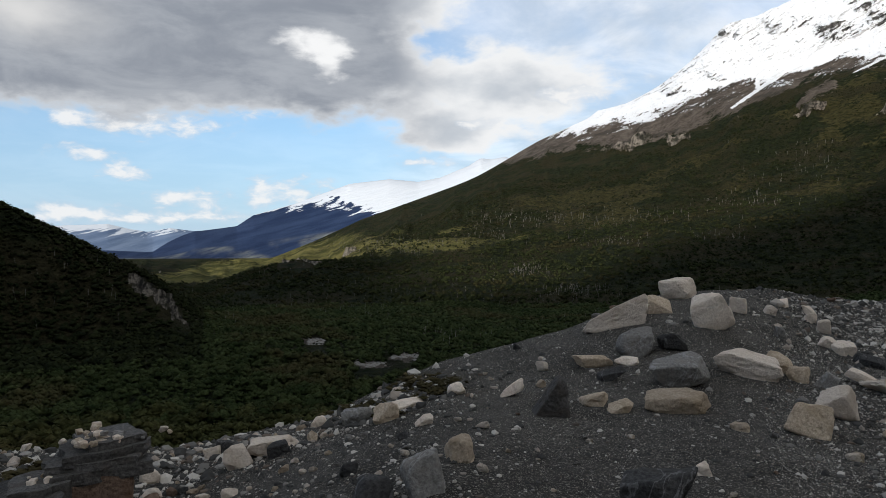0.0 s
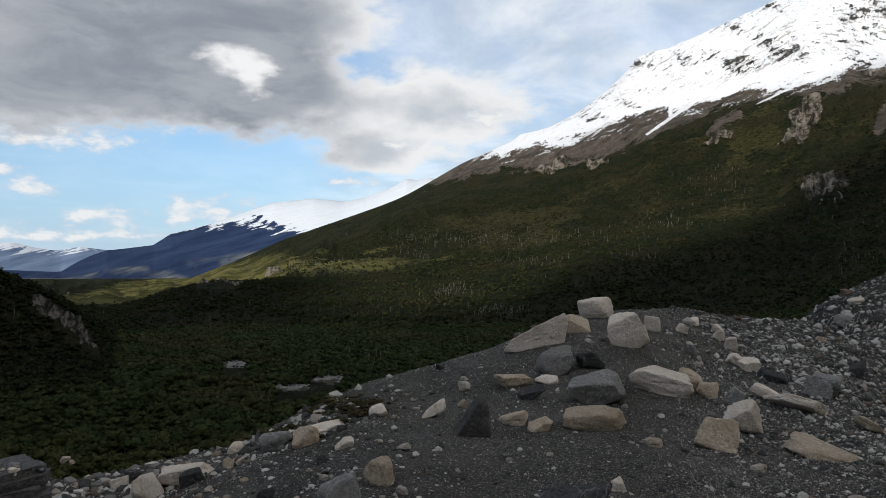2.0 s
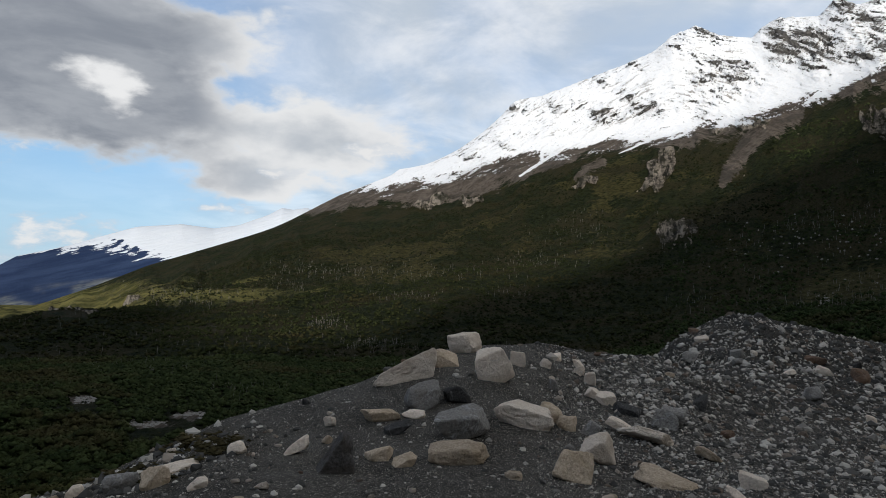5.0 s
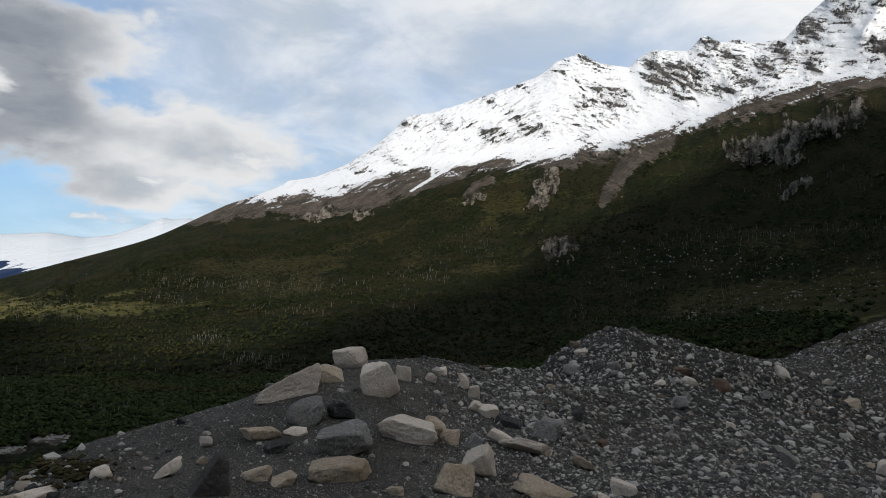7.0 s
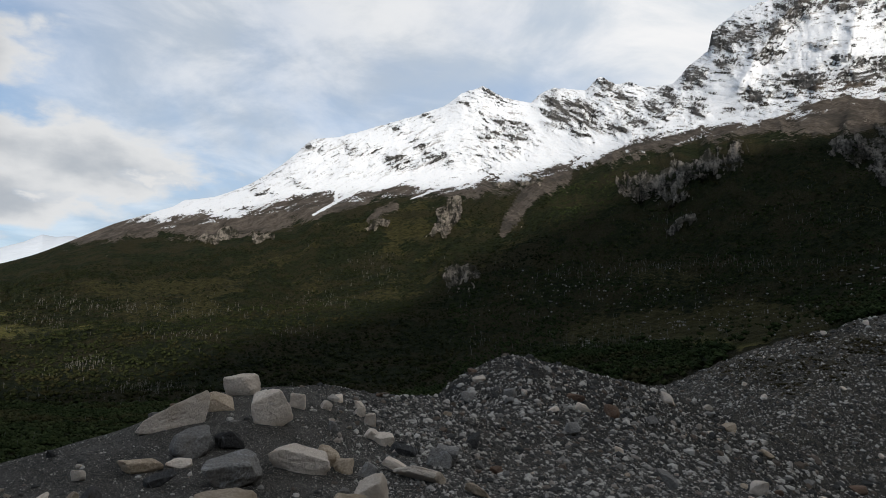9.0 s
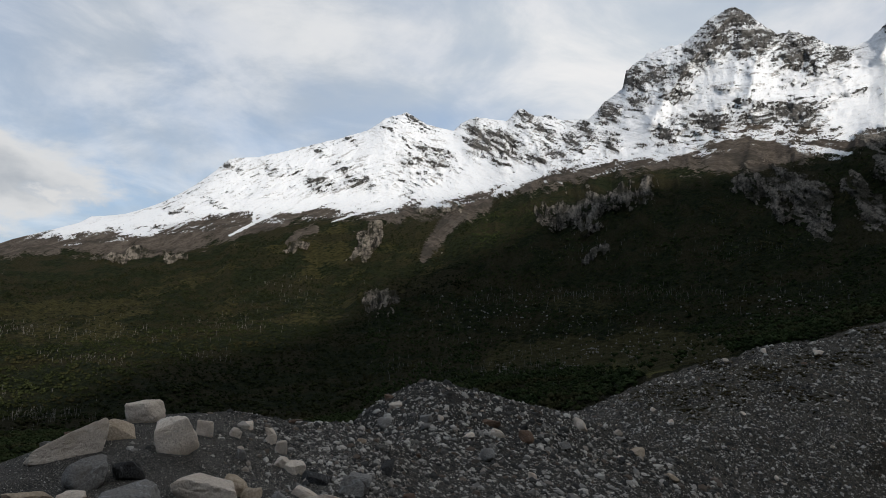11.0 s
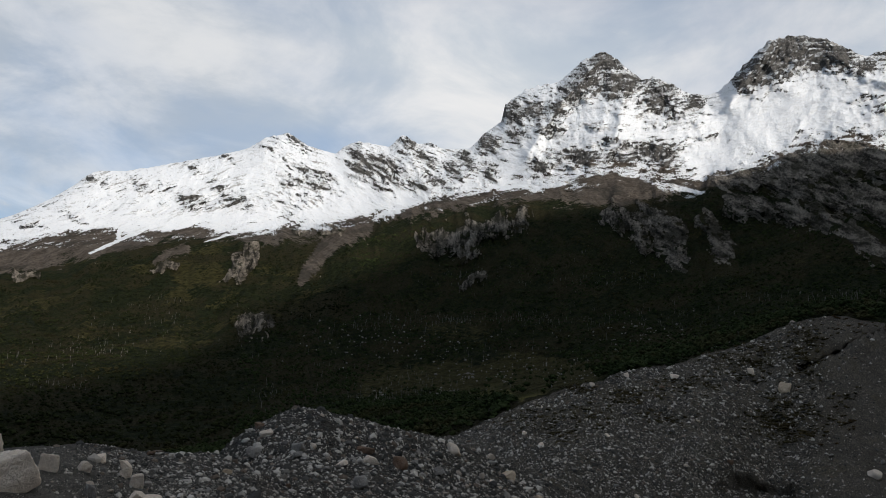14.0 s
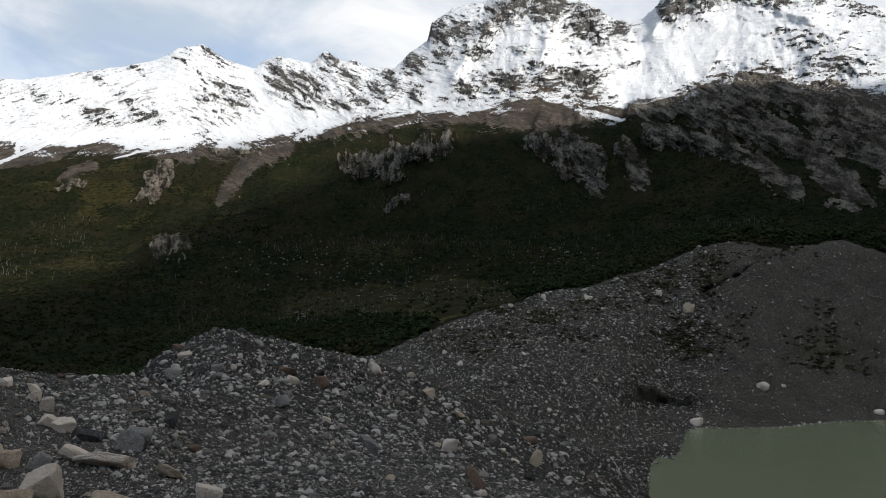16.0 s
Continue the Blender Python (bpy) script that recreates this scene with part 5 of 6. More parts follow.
def outcrop(az, r):
    base = new("rock_outcrop")
    z0 = ground_at(az, r)
    foot = pose(*at(az, r, z0 - 0.15), 0, 0, -az)
    base.matrix_world = foot
    tagged(base, "dark layered rock outcrop with rusty brown lower bed", "rock outcrop")
    z = 0.0
    for k, (w, d, hgt, dx, mat) in enumerate(((0.86, 0.85, 0.90, -0.02, "rust"), (1.02, 0.9, 0.13, 0.03, "slate"), (0.96, 0.88, 0.08, 0.07, "slate"), (0.90, 0.84, 0.10, 0.11, "slate"), (0.66, 0.7, 0.09, 0.16, "slate"))):
        bm = bed_bmesh(70 + k, w, d, hgt + 0.02)
        for v in bm.verts:
            v.co = Matrix.Rotation(radians((0, 7, -9, 5, 16)[k]), 3, "Z") @ v.co + Vector((dx, 0.02 * k, z + 0.05 * v.co.x))
        z += hgt
        settle(part("rock_layer", bm, M_STONE[mat], base, "rusty brown bottom layer" if k == 0 else "").data, 35)
    for k, (x, y, w, d, hgt, z1) in enumerate(((-1.0, -0.3, 1.4, 0.9, 0.70, 0.0), (-0.52, -0.22, 0.62, 0.7, 0.34, 0.62), (0.45, -0.5, 0.45, 0.4, 0.62, 0.0))):
        bm = bed_bmesh(90 + k, w, d, hgt, 0.30 if k == 0 else 0.10)
        for v in bm.verts:
            v.co += Vector((x, y, z1))
        settle(part("side_ledge", bm, M_STONE["slate" if k < 2 else "rust"], base).data, 35)
    rnd = random.Random(5)
    # a heap on the top and a handful on the ledge below it
    heap_ = [(rnd.gauss(0.04, 0.32), rnd.uniform(-0.3, 0.1), z - 0.03) for _ in range(26)] + [(rnd.gauss(0.02, 0.09), rnd.uniform(-0.18, 0.05), z + 0.06) for _ in range(8)]
    heap_ += [(0.03, -0.06, z + 0.14), (0.0, -0.1, z + 0.13)] + [(rnd.uniform(-0.72, -0.36), rnd.uniform(-0.45, -0.1), 0.94 + rnd.uniform(0, 0.03)) for _ in range(9)]
    for k, (x, y, top) in enumerate(heap_):
        bm = rock_bmesh(780 + k, "round" if k % 3 else "block", 3, 0.03)
        s = rnd.uniform(0.05, 0.12) * (0.75 if k > 25 else 1.0)
        for v in bm.verts:
            v.co = Vector((v.co.x * s * 1.25, v.co.y * s, v.co.z * s * 0.8))
        me = bpy.data.meshes.new("stone")
        bm.to_mesh(me)
        bm.free()
        settle(me)
        me.materials.append(M_STONE[rnd.choice(("pale", "pale", "pale", "tan", "grey"))])
        ob = new("stone", me)
        ob.matrix_world = foot @ pose(x, y, top, 0, 0, rnd.uniform(0, 360))
        tagged(ob, "small pale stone in a heap on a dark outcrop", "stone", "stones on the outcrop")


outcrop(-25.4, 9.6)

# ---- loose stones, each on the gravel ----
rnd = random.Random(11)
kinds = []
for k in range(12):
    bm = rock_bmesh(400 + k, rnd.choice(("round", "round", "block", "wedge")), 3, 0.025)
    me = bpy.data.meshes.new("stone")
    bm.to_mesh(me)
    bm.free()
    settle(me)
    stone = ("pale", "pale", "tan", "grey", "pale", "dark", "grey", "pale", "tan", "pale", "grey", "rust")[k]
    me.materials.append(M_STONE[stone])
    kinds.append((me, stone))


def shown_rows(c):
    """Rows of a column of the land that are open to the viewpoint, on the gravel."""
    e = EL2[:, c]
    top = np.maximum.accumulate(np.concatenate([[-90], e[:-1]]))
    lim = 7.0 if AZ_SIGNED[c] > 31.5 else 2.6
    return np.where((e > top) & (GS[:, c] < lim) & (GR[:, c] > 5.5))[0]


placed = 0
while placed < 290:
    az = rnd.uniform(-34, 64) if placed < 250 else rnd.uniform(52, 92)
    c = column(az)
    rows_ok = shown_rows(c)
    e = EL2[rows_ok, c]
    el = rnd.uniform(max(-20.0, e[0]), e[-1] - 0.1)
    if az < 24 and rnd.random() < 0.45 and el < -9 and az > -8:
        continue
    r = float(np.interp(el, e, GR[rows_ok, c]))
    if any(abs(az - a) < 0.7 * math.degrees(w / q) and abs(r - q) < w + 0.5 for a, q, w in taken):
        continue
    s = r * rnd.choice((8, 9, 11, 13, 16, 20, 24)) / 1232 * (0.45 if r > 100 else 1.0)
    me, stone = rnd.choice(kinds)
    ob = new("stone", me)
    flat_ = rnd.uniform(0.45, 0.8)
    ob.matrix_world = pose(*at(az, r, ground_at(az, r) - 0.15 * s * flat_), rnd.uniform(-14, 14), rnd.uniform(-14, 14), rnd.uniform(0, 360)) @ Matrix.Diagonal((s, s * rnd.uniform(0.6, 0.9), s * flat_, 1))
    tagged(ob, f"loose {WORDS[stone]} stone lying on the gravel slope", "stone", "loose stones")
    placed += 1


# ---- pebbles, too many to count ----
def soup(name, groups, mat, label, category, smooth_faces=False):
    """One object from arrays: each group has verts (n, k, 3), n pieces with the same triangles."""
    vs, fs, start = [], [], 0
    for verts, faces in groups:
        n, k, _ = verts.shape
        vs.append(verts.reshape(-1, 3))
        fs.append((faces[None] + (np.arange(n) * k)[:, None, None]).reshape(-1, 3) + start)
        start += n * k
    v, f = np.concatenate(vs), np.concatenate(fs)
    me = bpy.data.meshes.new(name)
    me.vertices.add(len(v))
    me.vertices.foreach_set("co", v.astype(np.float32).ravel())
    me.loops.add(f.size)
    me.loops.foreach_set("vertex_index", f.astype(np.int32).ravel())
    me.polygons.add(len(f))
    me.polygons.foreach_set("loop_start", np.arange(0, f.size, 3, dtype=np.int32))
    me.polygons.foreach_set("use_smooth", np.full(len(f), smooth_faces))
    me.update(calc_edges=True)
    me.materials.append(mat)
    return tagged(new(name, me), label, category, kind="stuff")


def turns(n, rng):
    """n random rotation matrices."""
    q = rng.normal(size=(n, 4))
    q /= np.linalg.norm(q, axis=1, keepdims=True)
    w, x, y, z = q.T
    return np.stack([np.stack([1 - 2 * (y * y + z * z), 2 * (x * y - z * w), 2 * (x * z + y * w)], -1), np.stack([2 * (x * y + z * w), 1 - 2 * (x * x + z * z), 2 * (y * z - x * w)], -1),
                     np.stack([2 * (x * z - y * w), 2 * (y * z + x * w), 1 - 2 * (x * x + y * y)], -1)], 1)


TETRA_V = np.array([(1, 0.2, -0.4), (-0.7, 0.9, -0.5), (-0.4, -1, -0.3), (0.1, 0, 0.9)], float)
TETRA_F = np.array([(0, 1, 3), (1, 2, 3), (2, 0, 3), (0, 2, 1)])
OCTA_V = np.array([(1, 0, 0), (-1, 0, 0), (0, 1, 0), (0, -1, 0), (0, 0, 1), (0, 0, -1)], float)
OCTA_F = np.array([(0, 2, 4), (2, 1, 4), (1, 3, 4), (3, 0, 4), (2, 0, 5), (1, 2, 5), (3, 1, 5), (0, 3, 5)])
bm = bmesh.new()
bmesh.ops.create_icosphere(bm, subdivisions=1, radius=1.0)
bm.verts.ensure_lookup_table()
ICO_V = np.array([v.co[:] for v in bm.verts])
ICO_F = np.array([[v.index for v in f.verts] for f in bm.faces])
bm.free()


def scatter(count, low_px, high_px, rng, az_low=-35, az_high=93):
    """Places on the open gravel, spread evenly over the view, with a size."""
    cols = rng.integers(column(az_low), column(az_high), count)
    out = []
    for c, n in zip(*np.unique(cols, return_counts=True)):
        rows_ok = shown_rows(c)
        e = EL2[rows_ok, c]
        if len(e) < 3:
            continue
        el = rng.uniform(max(-21.0, e[0]), e[-1], n)
        r = np.interp(el, e, GR[rows_ok, c])
        z = np.interp(r, GR[:, c], GZ[:, c])
        a = GA[0, c] + rng.uniform(-0.0011, 0.0011, n)
        px = low_px * (high_px / low_px) ** (rng.random(n) ** 2.2)
        out.append(np.stack([r * np.sin(a), r * np.cos(a), z, r * px / 1232], 1))
    return np.concatenate(out)


def pebbles(name, count, low_px, high_px, base, faces, seed, label, az_low=-35, az_high=93, r_high=130.0, r_low=0.0):
    rng = np.random.default_rng(seed)
    p = scatter(count, low_px, high_px, rng, az_low, az_high)
    # fewer where the gravel is fine
    keep = rng.random(len(p)) < (0.85 if "cobbles" in name else 0.55) + 0.75 * fbm(p[:, 0], p[:, 1], 3.0, 3, seed)
    # the broad back of the near moraine is mostly grit
    az_ = np.degrees(np.arctan2(p[:, 0], p[:, 1]))
    dist = np.hypot(p[:, 0], p[:, 1])
    bare = (az_ > 3) & (az_ < 25) & (dist < 20)
    keep &= rng.random(len(p)) < 1 - smooth(az_high - 12, az_high, az_) * (az_high < 90)
    keep &= ~bare | (rng.random(len(p)) < (0.3 if high_px > 6 else 0.95))
    if "cobbles" in name:
        keep &= (rng.random(len(p)) < smooth(23, 37, az_ + 0.6 * (dist - 16)))
    keep2 = keep & (p[:, 2] > WATER_Z - 0.1) & (dist < r_high) & (dist > r_low)
    # the smooth lobe above the lake carries few stones
    keep2 &= (rng.random(len(p)) < 1 - 0.75 * smooth(76, 80, az_) * smooth(100, 150, dist))
    p = p[keep2]
    n = len(p)
    v = base[None] * (1 + 0.33 * rng.uniform(-1, 1, (n, len(base), 3)))
    v = v * np.stack([np.full(n, 0.62), rng.uniform(0.4, 0.6, n), rng.uniform(0.32, 0.55, n)], 1)[:, None, :]
    rot = turns(n, rng)
    yaw = rng.uniform(0, 6.283, n)
    # on the flank most lie along its fall
    yaw = np.where((az_[keep2] > 38) & (rng.random(n) < 0.6), rng.normal(-1.35, 0.4, n), yaw)
    c, s = np.cos(yaw), np.sin(yaw)
    flat_rot = np.stack([np.stack([c, -s, 0 * c], -1), np.stack([s, c, 0 * c], -1), np.stack([0 * c, 0 * c, 1 + 0 * c], -1)], 1)
    rot = np.where((rng.random(n) < 0.3)[:, None, None], rot, flat_rot)
    v = np.einsum("nij,nkj->nki", rot, v) * p[:, None, 3:4] + p[:, None, :3]
    soup(name, [(v, faces)], M_PEBBLE, label, "gravel")


pebbles("second_moraine_grit", 120000, 1.7, 5.0, TETRA_V, TETRA_F, 8, "small grey stones covering the second moraine", 24, 84)
pebbles("cobbles", 52000, 2.8, 8.5, OCTA_V, OCTA_F, 5, "pale grey cobbles lying thick on the second moraine", 22, 82)
pebbles("large_cobbles", 7000, 6.5, 17, ICO_V, ICO_F, 9, "pale grey angular stones on the second moraine", 22, 80)
pebbles("old_moraine_stones", 215000, 1.2, 3.9, TETRA_V, TETRA_F, 6, "small pale stones over the old moraine", 48, 93, 500.0, 100.0)
pebbles("old_moraine_cobbles", 30000, 3.0, 7.5, OCTA_V, OCTA_F, 13, "pale stones on the bank of the old moraine", 48, 84, 500.0, 110.0)
pebbles("crest_stones", 5200, 6, 24, ICO_V, ICO_F, 12, "pale stones gathered along the moraine crest", -35, 5, 40.0, 11.5)
pebbles("gravel_stones", 8000, 4, 13, ICO_V, ICO_F, 3, "pale and grey cobbles strewn over dark gravel")
pebbles("gravel_pebbles", 125000, 1.3, 4.2, TETRA_V, TETRA_F, 4, "small pebbles covering the moraine", -35, 46)


# ---- woods ----
def crown_parts(n_trees, lumps_each, leaves_each, rng, leaf, base, faces):
    """Crowns one unit high and wide: uneven lumps of foliage, and sprays that break their outline."""
    centre = rng.normal(size=(n_trees, lumps_each, 3)) * np.array([0.24, 0.24, 0.15]) * (lumps_each > 1) + np.array([0, 0, 0.55])
    size = rng.uniform(0.17, 0.31, (n_trees, lumps_each, 1, 1)) * (1.0 if lumps_each > 1 else 1.5)
    lump = base[None, None] * (1 + 0.30 * rng.uniform(-1, 1, (n_trees, lumps_each, len(base), 1))) * np.array([1, 1, 0.9]) * size + centre[:, :, None, :]
    which = rng.integers(0, lumps_each, (n_trees, leaves_each))
    c = np.take_along_axis(centre, which[..., None], 1)
    s0 = np.take_along_axis(size[..., 0], which[..., None], 1)
    d = rng.normal(size=(n_trees, leaves_each, 3))
    d /= np.linalg.norm(d, axis=2, keepdims=True)
    d[..., 2] = np.abs(d[..., 2])
    q = c + d * s0 * rng.uniform(0.8, 1.35, (n_trees, leaves_each, 1))
    a = np.cross(d, rng.normal(size=d.shape))
    a /= np.linalg.norm(a, axis=2, keepdims=True) + 1e-6
    b = np.cross(d, a)
    s = leaf * rng.uniform(0.6, 1.4, (n_trees, leaves_each, 1))
    tilt_ = d * s * rng.uniform(-0.6, 0.6, (n_trees, leaves_each, 1))
    leaves = np.stack([q + a * s + tilt_, q - 0.5 * a * s + 0.87 * b * s, q - 0.5 * a * s - 0.87 * b * s - tilt_], 2)
    return lump, leaves


# where the stream shows between the trees
CLEARINGS = ((-10.3, -7.5, 0.8), (-3.2, -8.8, 1.4), (-6.0, -9.4, 1.6))


def wood_places(count, r_low, r_high, az_low, az_high, rng):
    az = rng.uniform(az_low, az_high, count)
    r = np.sqrt(rng.uniform(r_low ** 2, r_high ** 2, count))
    out = []
    for a, q in zip(az, r):
        c = column(a)
        k = int(np.searchsorted(GR[:, c], q))
        s = GS[k, c]
        if s < 3.05 or s > 9.75 or (a > 31.5 and s < 7.02) or rock_a[k, c] > 0.6 or scree_a[k, c] > 0.4:
            continue
        if any(abs(a - b0) < w0 and -1.3 < EL2[k, c] - e0 < 0.25 for b0, e0, w0 in CLEARINGS) or any(abs(a - b0) < 0.9 * w0 and -0.5 < EL2[k, c] - e0 < 0.5 * h0 for b0, e0, w0, h0, s0 in BUTTRESS + BUTTRESS2) or face[k, c] > 0.55:
            continue
        if max(heath_a[k, c], grass_a[k, c]) > 0.4 and rng.random() < (0.96 if 47 < a < 64 and grass_a[k, c] > 0.3 else 0.8):
            continue
        if s > 8.9:
            out.append((GX[k, c] + rng.normal() * 1.5, GY[k, c] + rng.normal() * 3, GZ[k, c], q))
            continue
        out.append((q * math.sin(radians(a)), q * math.cos(radians(a)), float(np.interp(q, GR[:, c], GZ[:, c])), q))
    return np.array(out)


TRI = np.array([(0, 1, 2)])


def wood(name, count, r_low, r_high, az_low, az_high, lumps_each, leaves_each, leaf, size, seed, label, base=ICO_V, faces=ICO_F, mat=None):
    rng = np.random.default_rng(seed)
    p = wood_places(count, r_low, r_high, az_low, az_high, rng)
    n = len(p)
    lump, leaves = crown_parts(n, lumps_each, leaves_each, rng, leaf, base, faces)
    hgt = rng.uniform(size[0], size[1], n) * (0.85 + 0.35 * fbm(p[:, 0], p[:, 1], 40, 2, seed))
    grow = (hgt * rng.uniform(0.9, 1.3, n))[:, None, None, None] * np.array([1.15, 1.15, 0.85])
    shift = p[:, None, None, :3] - np.array([0, 0, 0.6])
    lump, leaves = lump * grow + shift, leaves * grow + shift
    soup(name, [(lump.reshape(-1, len(base), 3), faces), (leaves.reshape(-1, 3, 3), TRI)], mat or M_LEAF, label, "forest", True)


wood("edge_wood", 1250, 126, 178, -36, 34, 4, 84, 0.066, (3.6, 6.0), 27, "olive-brown beech wood below the moraine", OCTA_V, OCTA_F, M_OLIVE)
wood("near_forest", 2500, 170, 265, -36, 36, 4, 76, 0.066, (3.2, 5.4), 21, "dense dark green beech wood in the valley", OCTA_V, OCTA_F, M_NEARLEAF)
wood("valley_forest", 16000, 265, 520, -19, 40, 1, 5, 0.16, (2.4, 4.4), 22, "dark green beech forest on the valley floor", OCTA_V, OCTA_F, M_NEARLEAF)
wood("hill_forest", 6500, 265, 560, -36, -19, 1, 5, 0.16, (2.6, 4.8), 28, "beech forest on the side hill, its shade put into the leaf colour", OCTA_V, OCTA_F, M_SHADELEAF)
wood("slope_forest", 10000, 520, 1150, -24, 34, 1, 5, 0.2, (3.0, 5.4), 23, "brown-green forest on the lower mountain slope", OCTA_V, OCTA_F, M_DUNLEAF)
wood("lower_forest", 10000, 520, 1150, 34, 92, 1, 5, 0.2, (3.0, 5.4), 29, "dark green forest behind the old moraine", OCTA_V, OCTA_F)
wood("upper_forest", 11000, 1150, 1850, -8, 42, 1, 2, 0.3, (3.5, 6), 25, "brown-green scrub forest below the treeline, shade put into its colour", OCTA_V, OCTA_F, M_SHADELEAF)
wood("east_forest", 10000, 1150, 1850, 42, 92, 1, 2, 0.3, (3.5, 6), 26, "dark green forest below the cliffs", OCTA_V, OCTA_F, M_NEARLEAF)
wood("moraine_edge_forest", 6500, 200, 560, 36, 92, 2, 10, 0.15, (3.5, 6), 24, "dark beech forest behind the old moraine", OCTA_V, OCTA_F)


def beech(seed):
    """A bushy southern beech: forked trunk and a ragged crown."""
    rng = np.random.default_rng(seed)
    rnd = random.Random(seed)
    tree = new("tree")
    bm = bmesh.new()
    for k in range(4):
        lean = Vector((rnd.uniform(-0.22, 0.22), rnd.uniform(-0.22, 0.22), 1)) if k else Vector((0.03, 0.02, 1))
        rings_ = []
        for j in range(4):
            t = j / 3
            mid = lean * (t * (0.62 if k else 0.72)) + (Vector((0, 0, 0.12)) if k else Vector())
            rad = (0.035 if k == 0 else 0.02) * (1 - 0.75 * t)
            rings_.append([bm.verts.new(mid + Vector((math.cos(a) * rad, math.sin(a) * rad, 0))) for a in (0, 1.05, 2.09, 3.14, 4.19, 5.24)])
        for lo_, hi_ in zip(rings_, rings_[1:]):
            for i in range(6):
                bm.faces.new((lo_[i], lo_[(i + 1) % 6], hi_[(i + 1) % 6], hi_[i]))
        bm.faces.new(rings_[-1])
    part("trunk", bm, M_BARK, tree, "thin grey-brown forked trunk")
    lump, leaves = crown_parts(1, 9, 200, rng, 0.075, ICO_V, ICO_F)
    pts = np.concatenate([lump.reshape(-1, 3), leaves.reshape(-1, 3)])
    tris = np.concatenate([(ICO_F[None] + 12 * np.arange(9)[:, None, None]).reshape(-1, 3), np.arange(600).reshape(-1, 3) + 108])
    me = bpy.data.meshes.new("crown")
    me.from_pydata(pts.tolist(), [], tris.tolist())
    me.polygons.foreach_set("use_smooth", np.ones(len(tris), bool))
    me.materials.append(M_LEAF if seed % 3 else M_SCRUB)
    ob = new("crown", me)
    ob.parent = tree
    return tagged(tree, "bushy dark green beech tree below the moraine" if seed % 3 else "bushy russet-tinged beech tree below the moraine", "tree", "trees below the moraine")


rnd = random.Random(31)
patterns = [beech(900 + k) for k in range(6)]
for k in range(96):
    az, r = rnd.uniform(-35, 9), rnd.uniform(88, 128)
    s = rnd.uniform(4.0, 7.0)
    src = patterns[k % 6]
    m_ = pose(*at(az, r, ground_at(az, r) - 0.15), 0, 0, rnd.uniform(0, 360))
    if k < 6:
        src.scale = (s, s, s * 0.9)
        src.matrix_basis = m_ @ Matrix.Diagonal((s, s, s * 0.9, 1))
    else:
        copy_thing(src, m_)


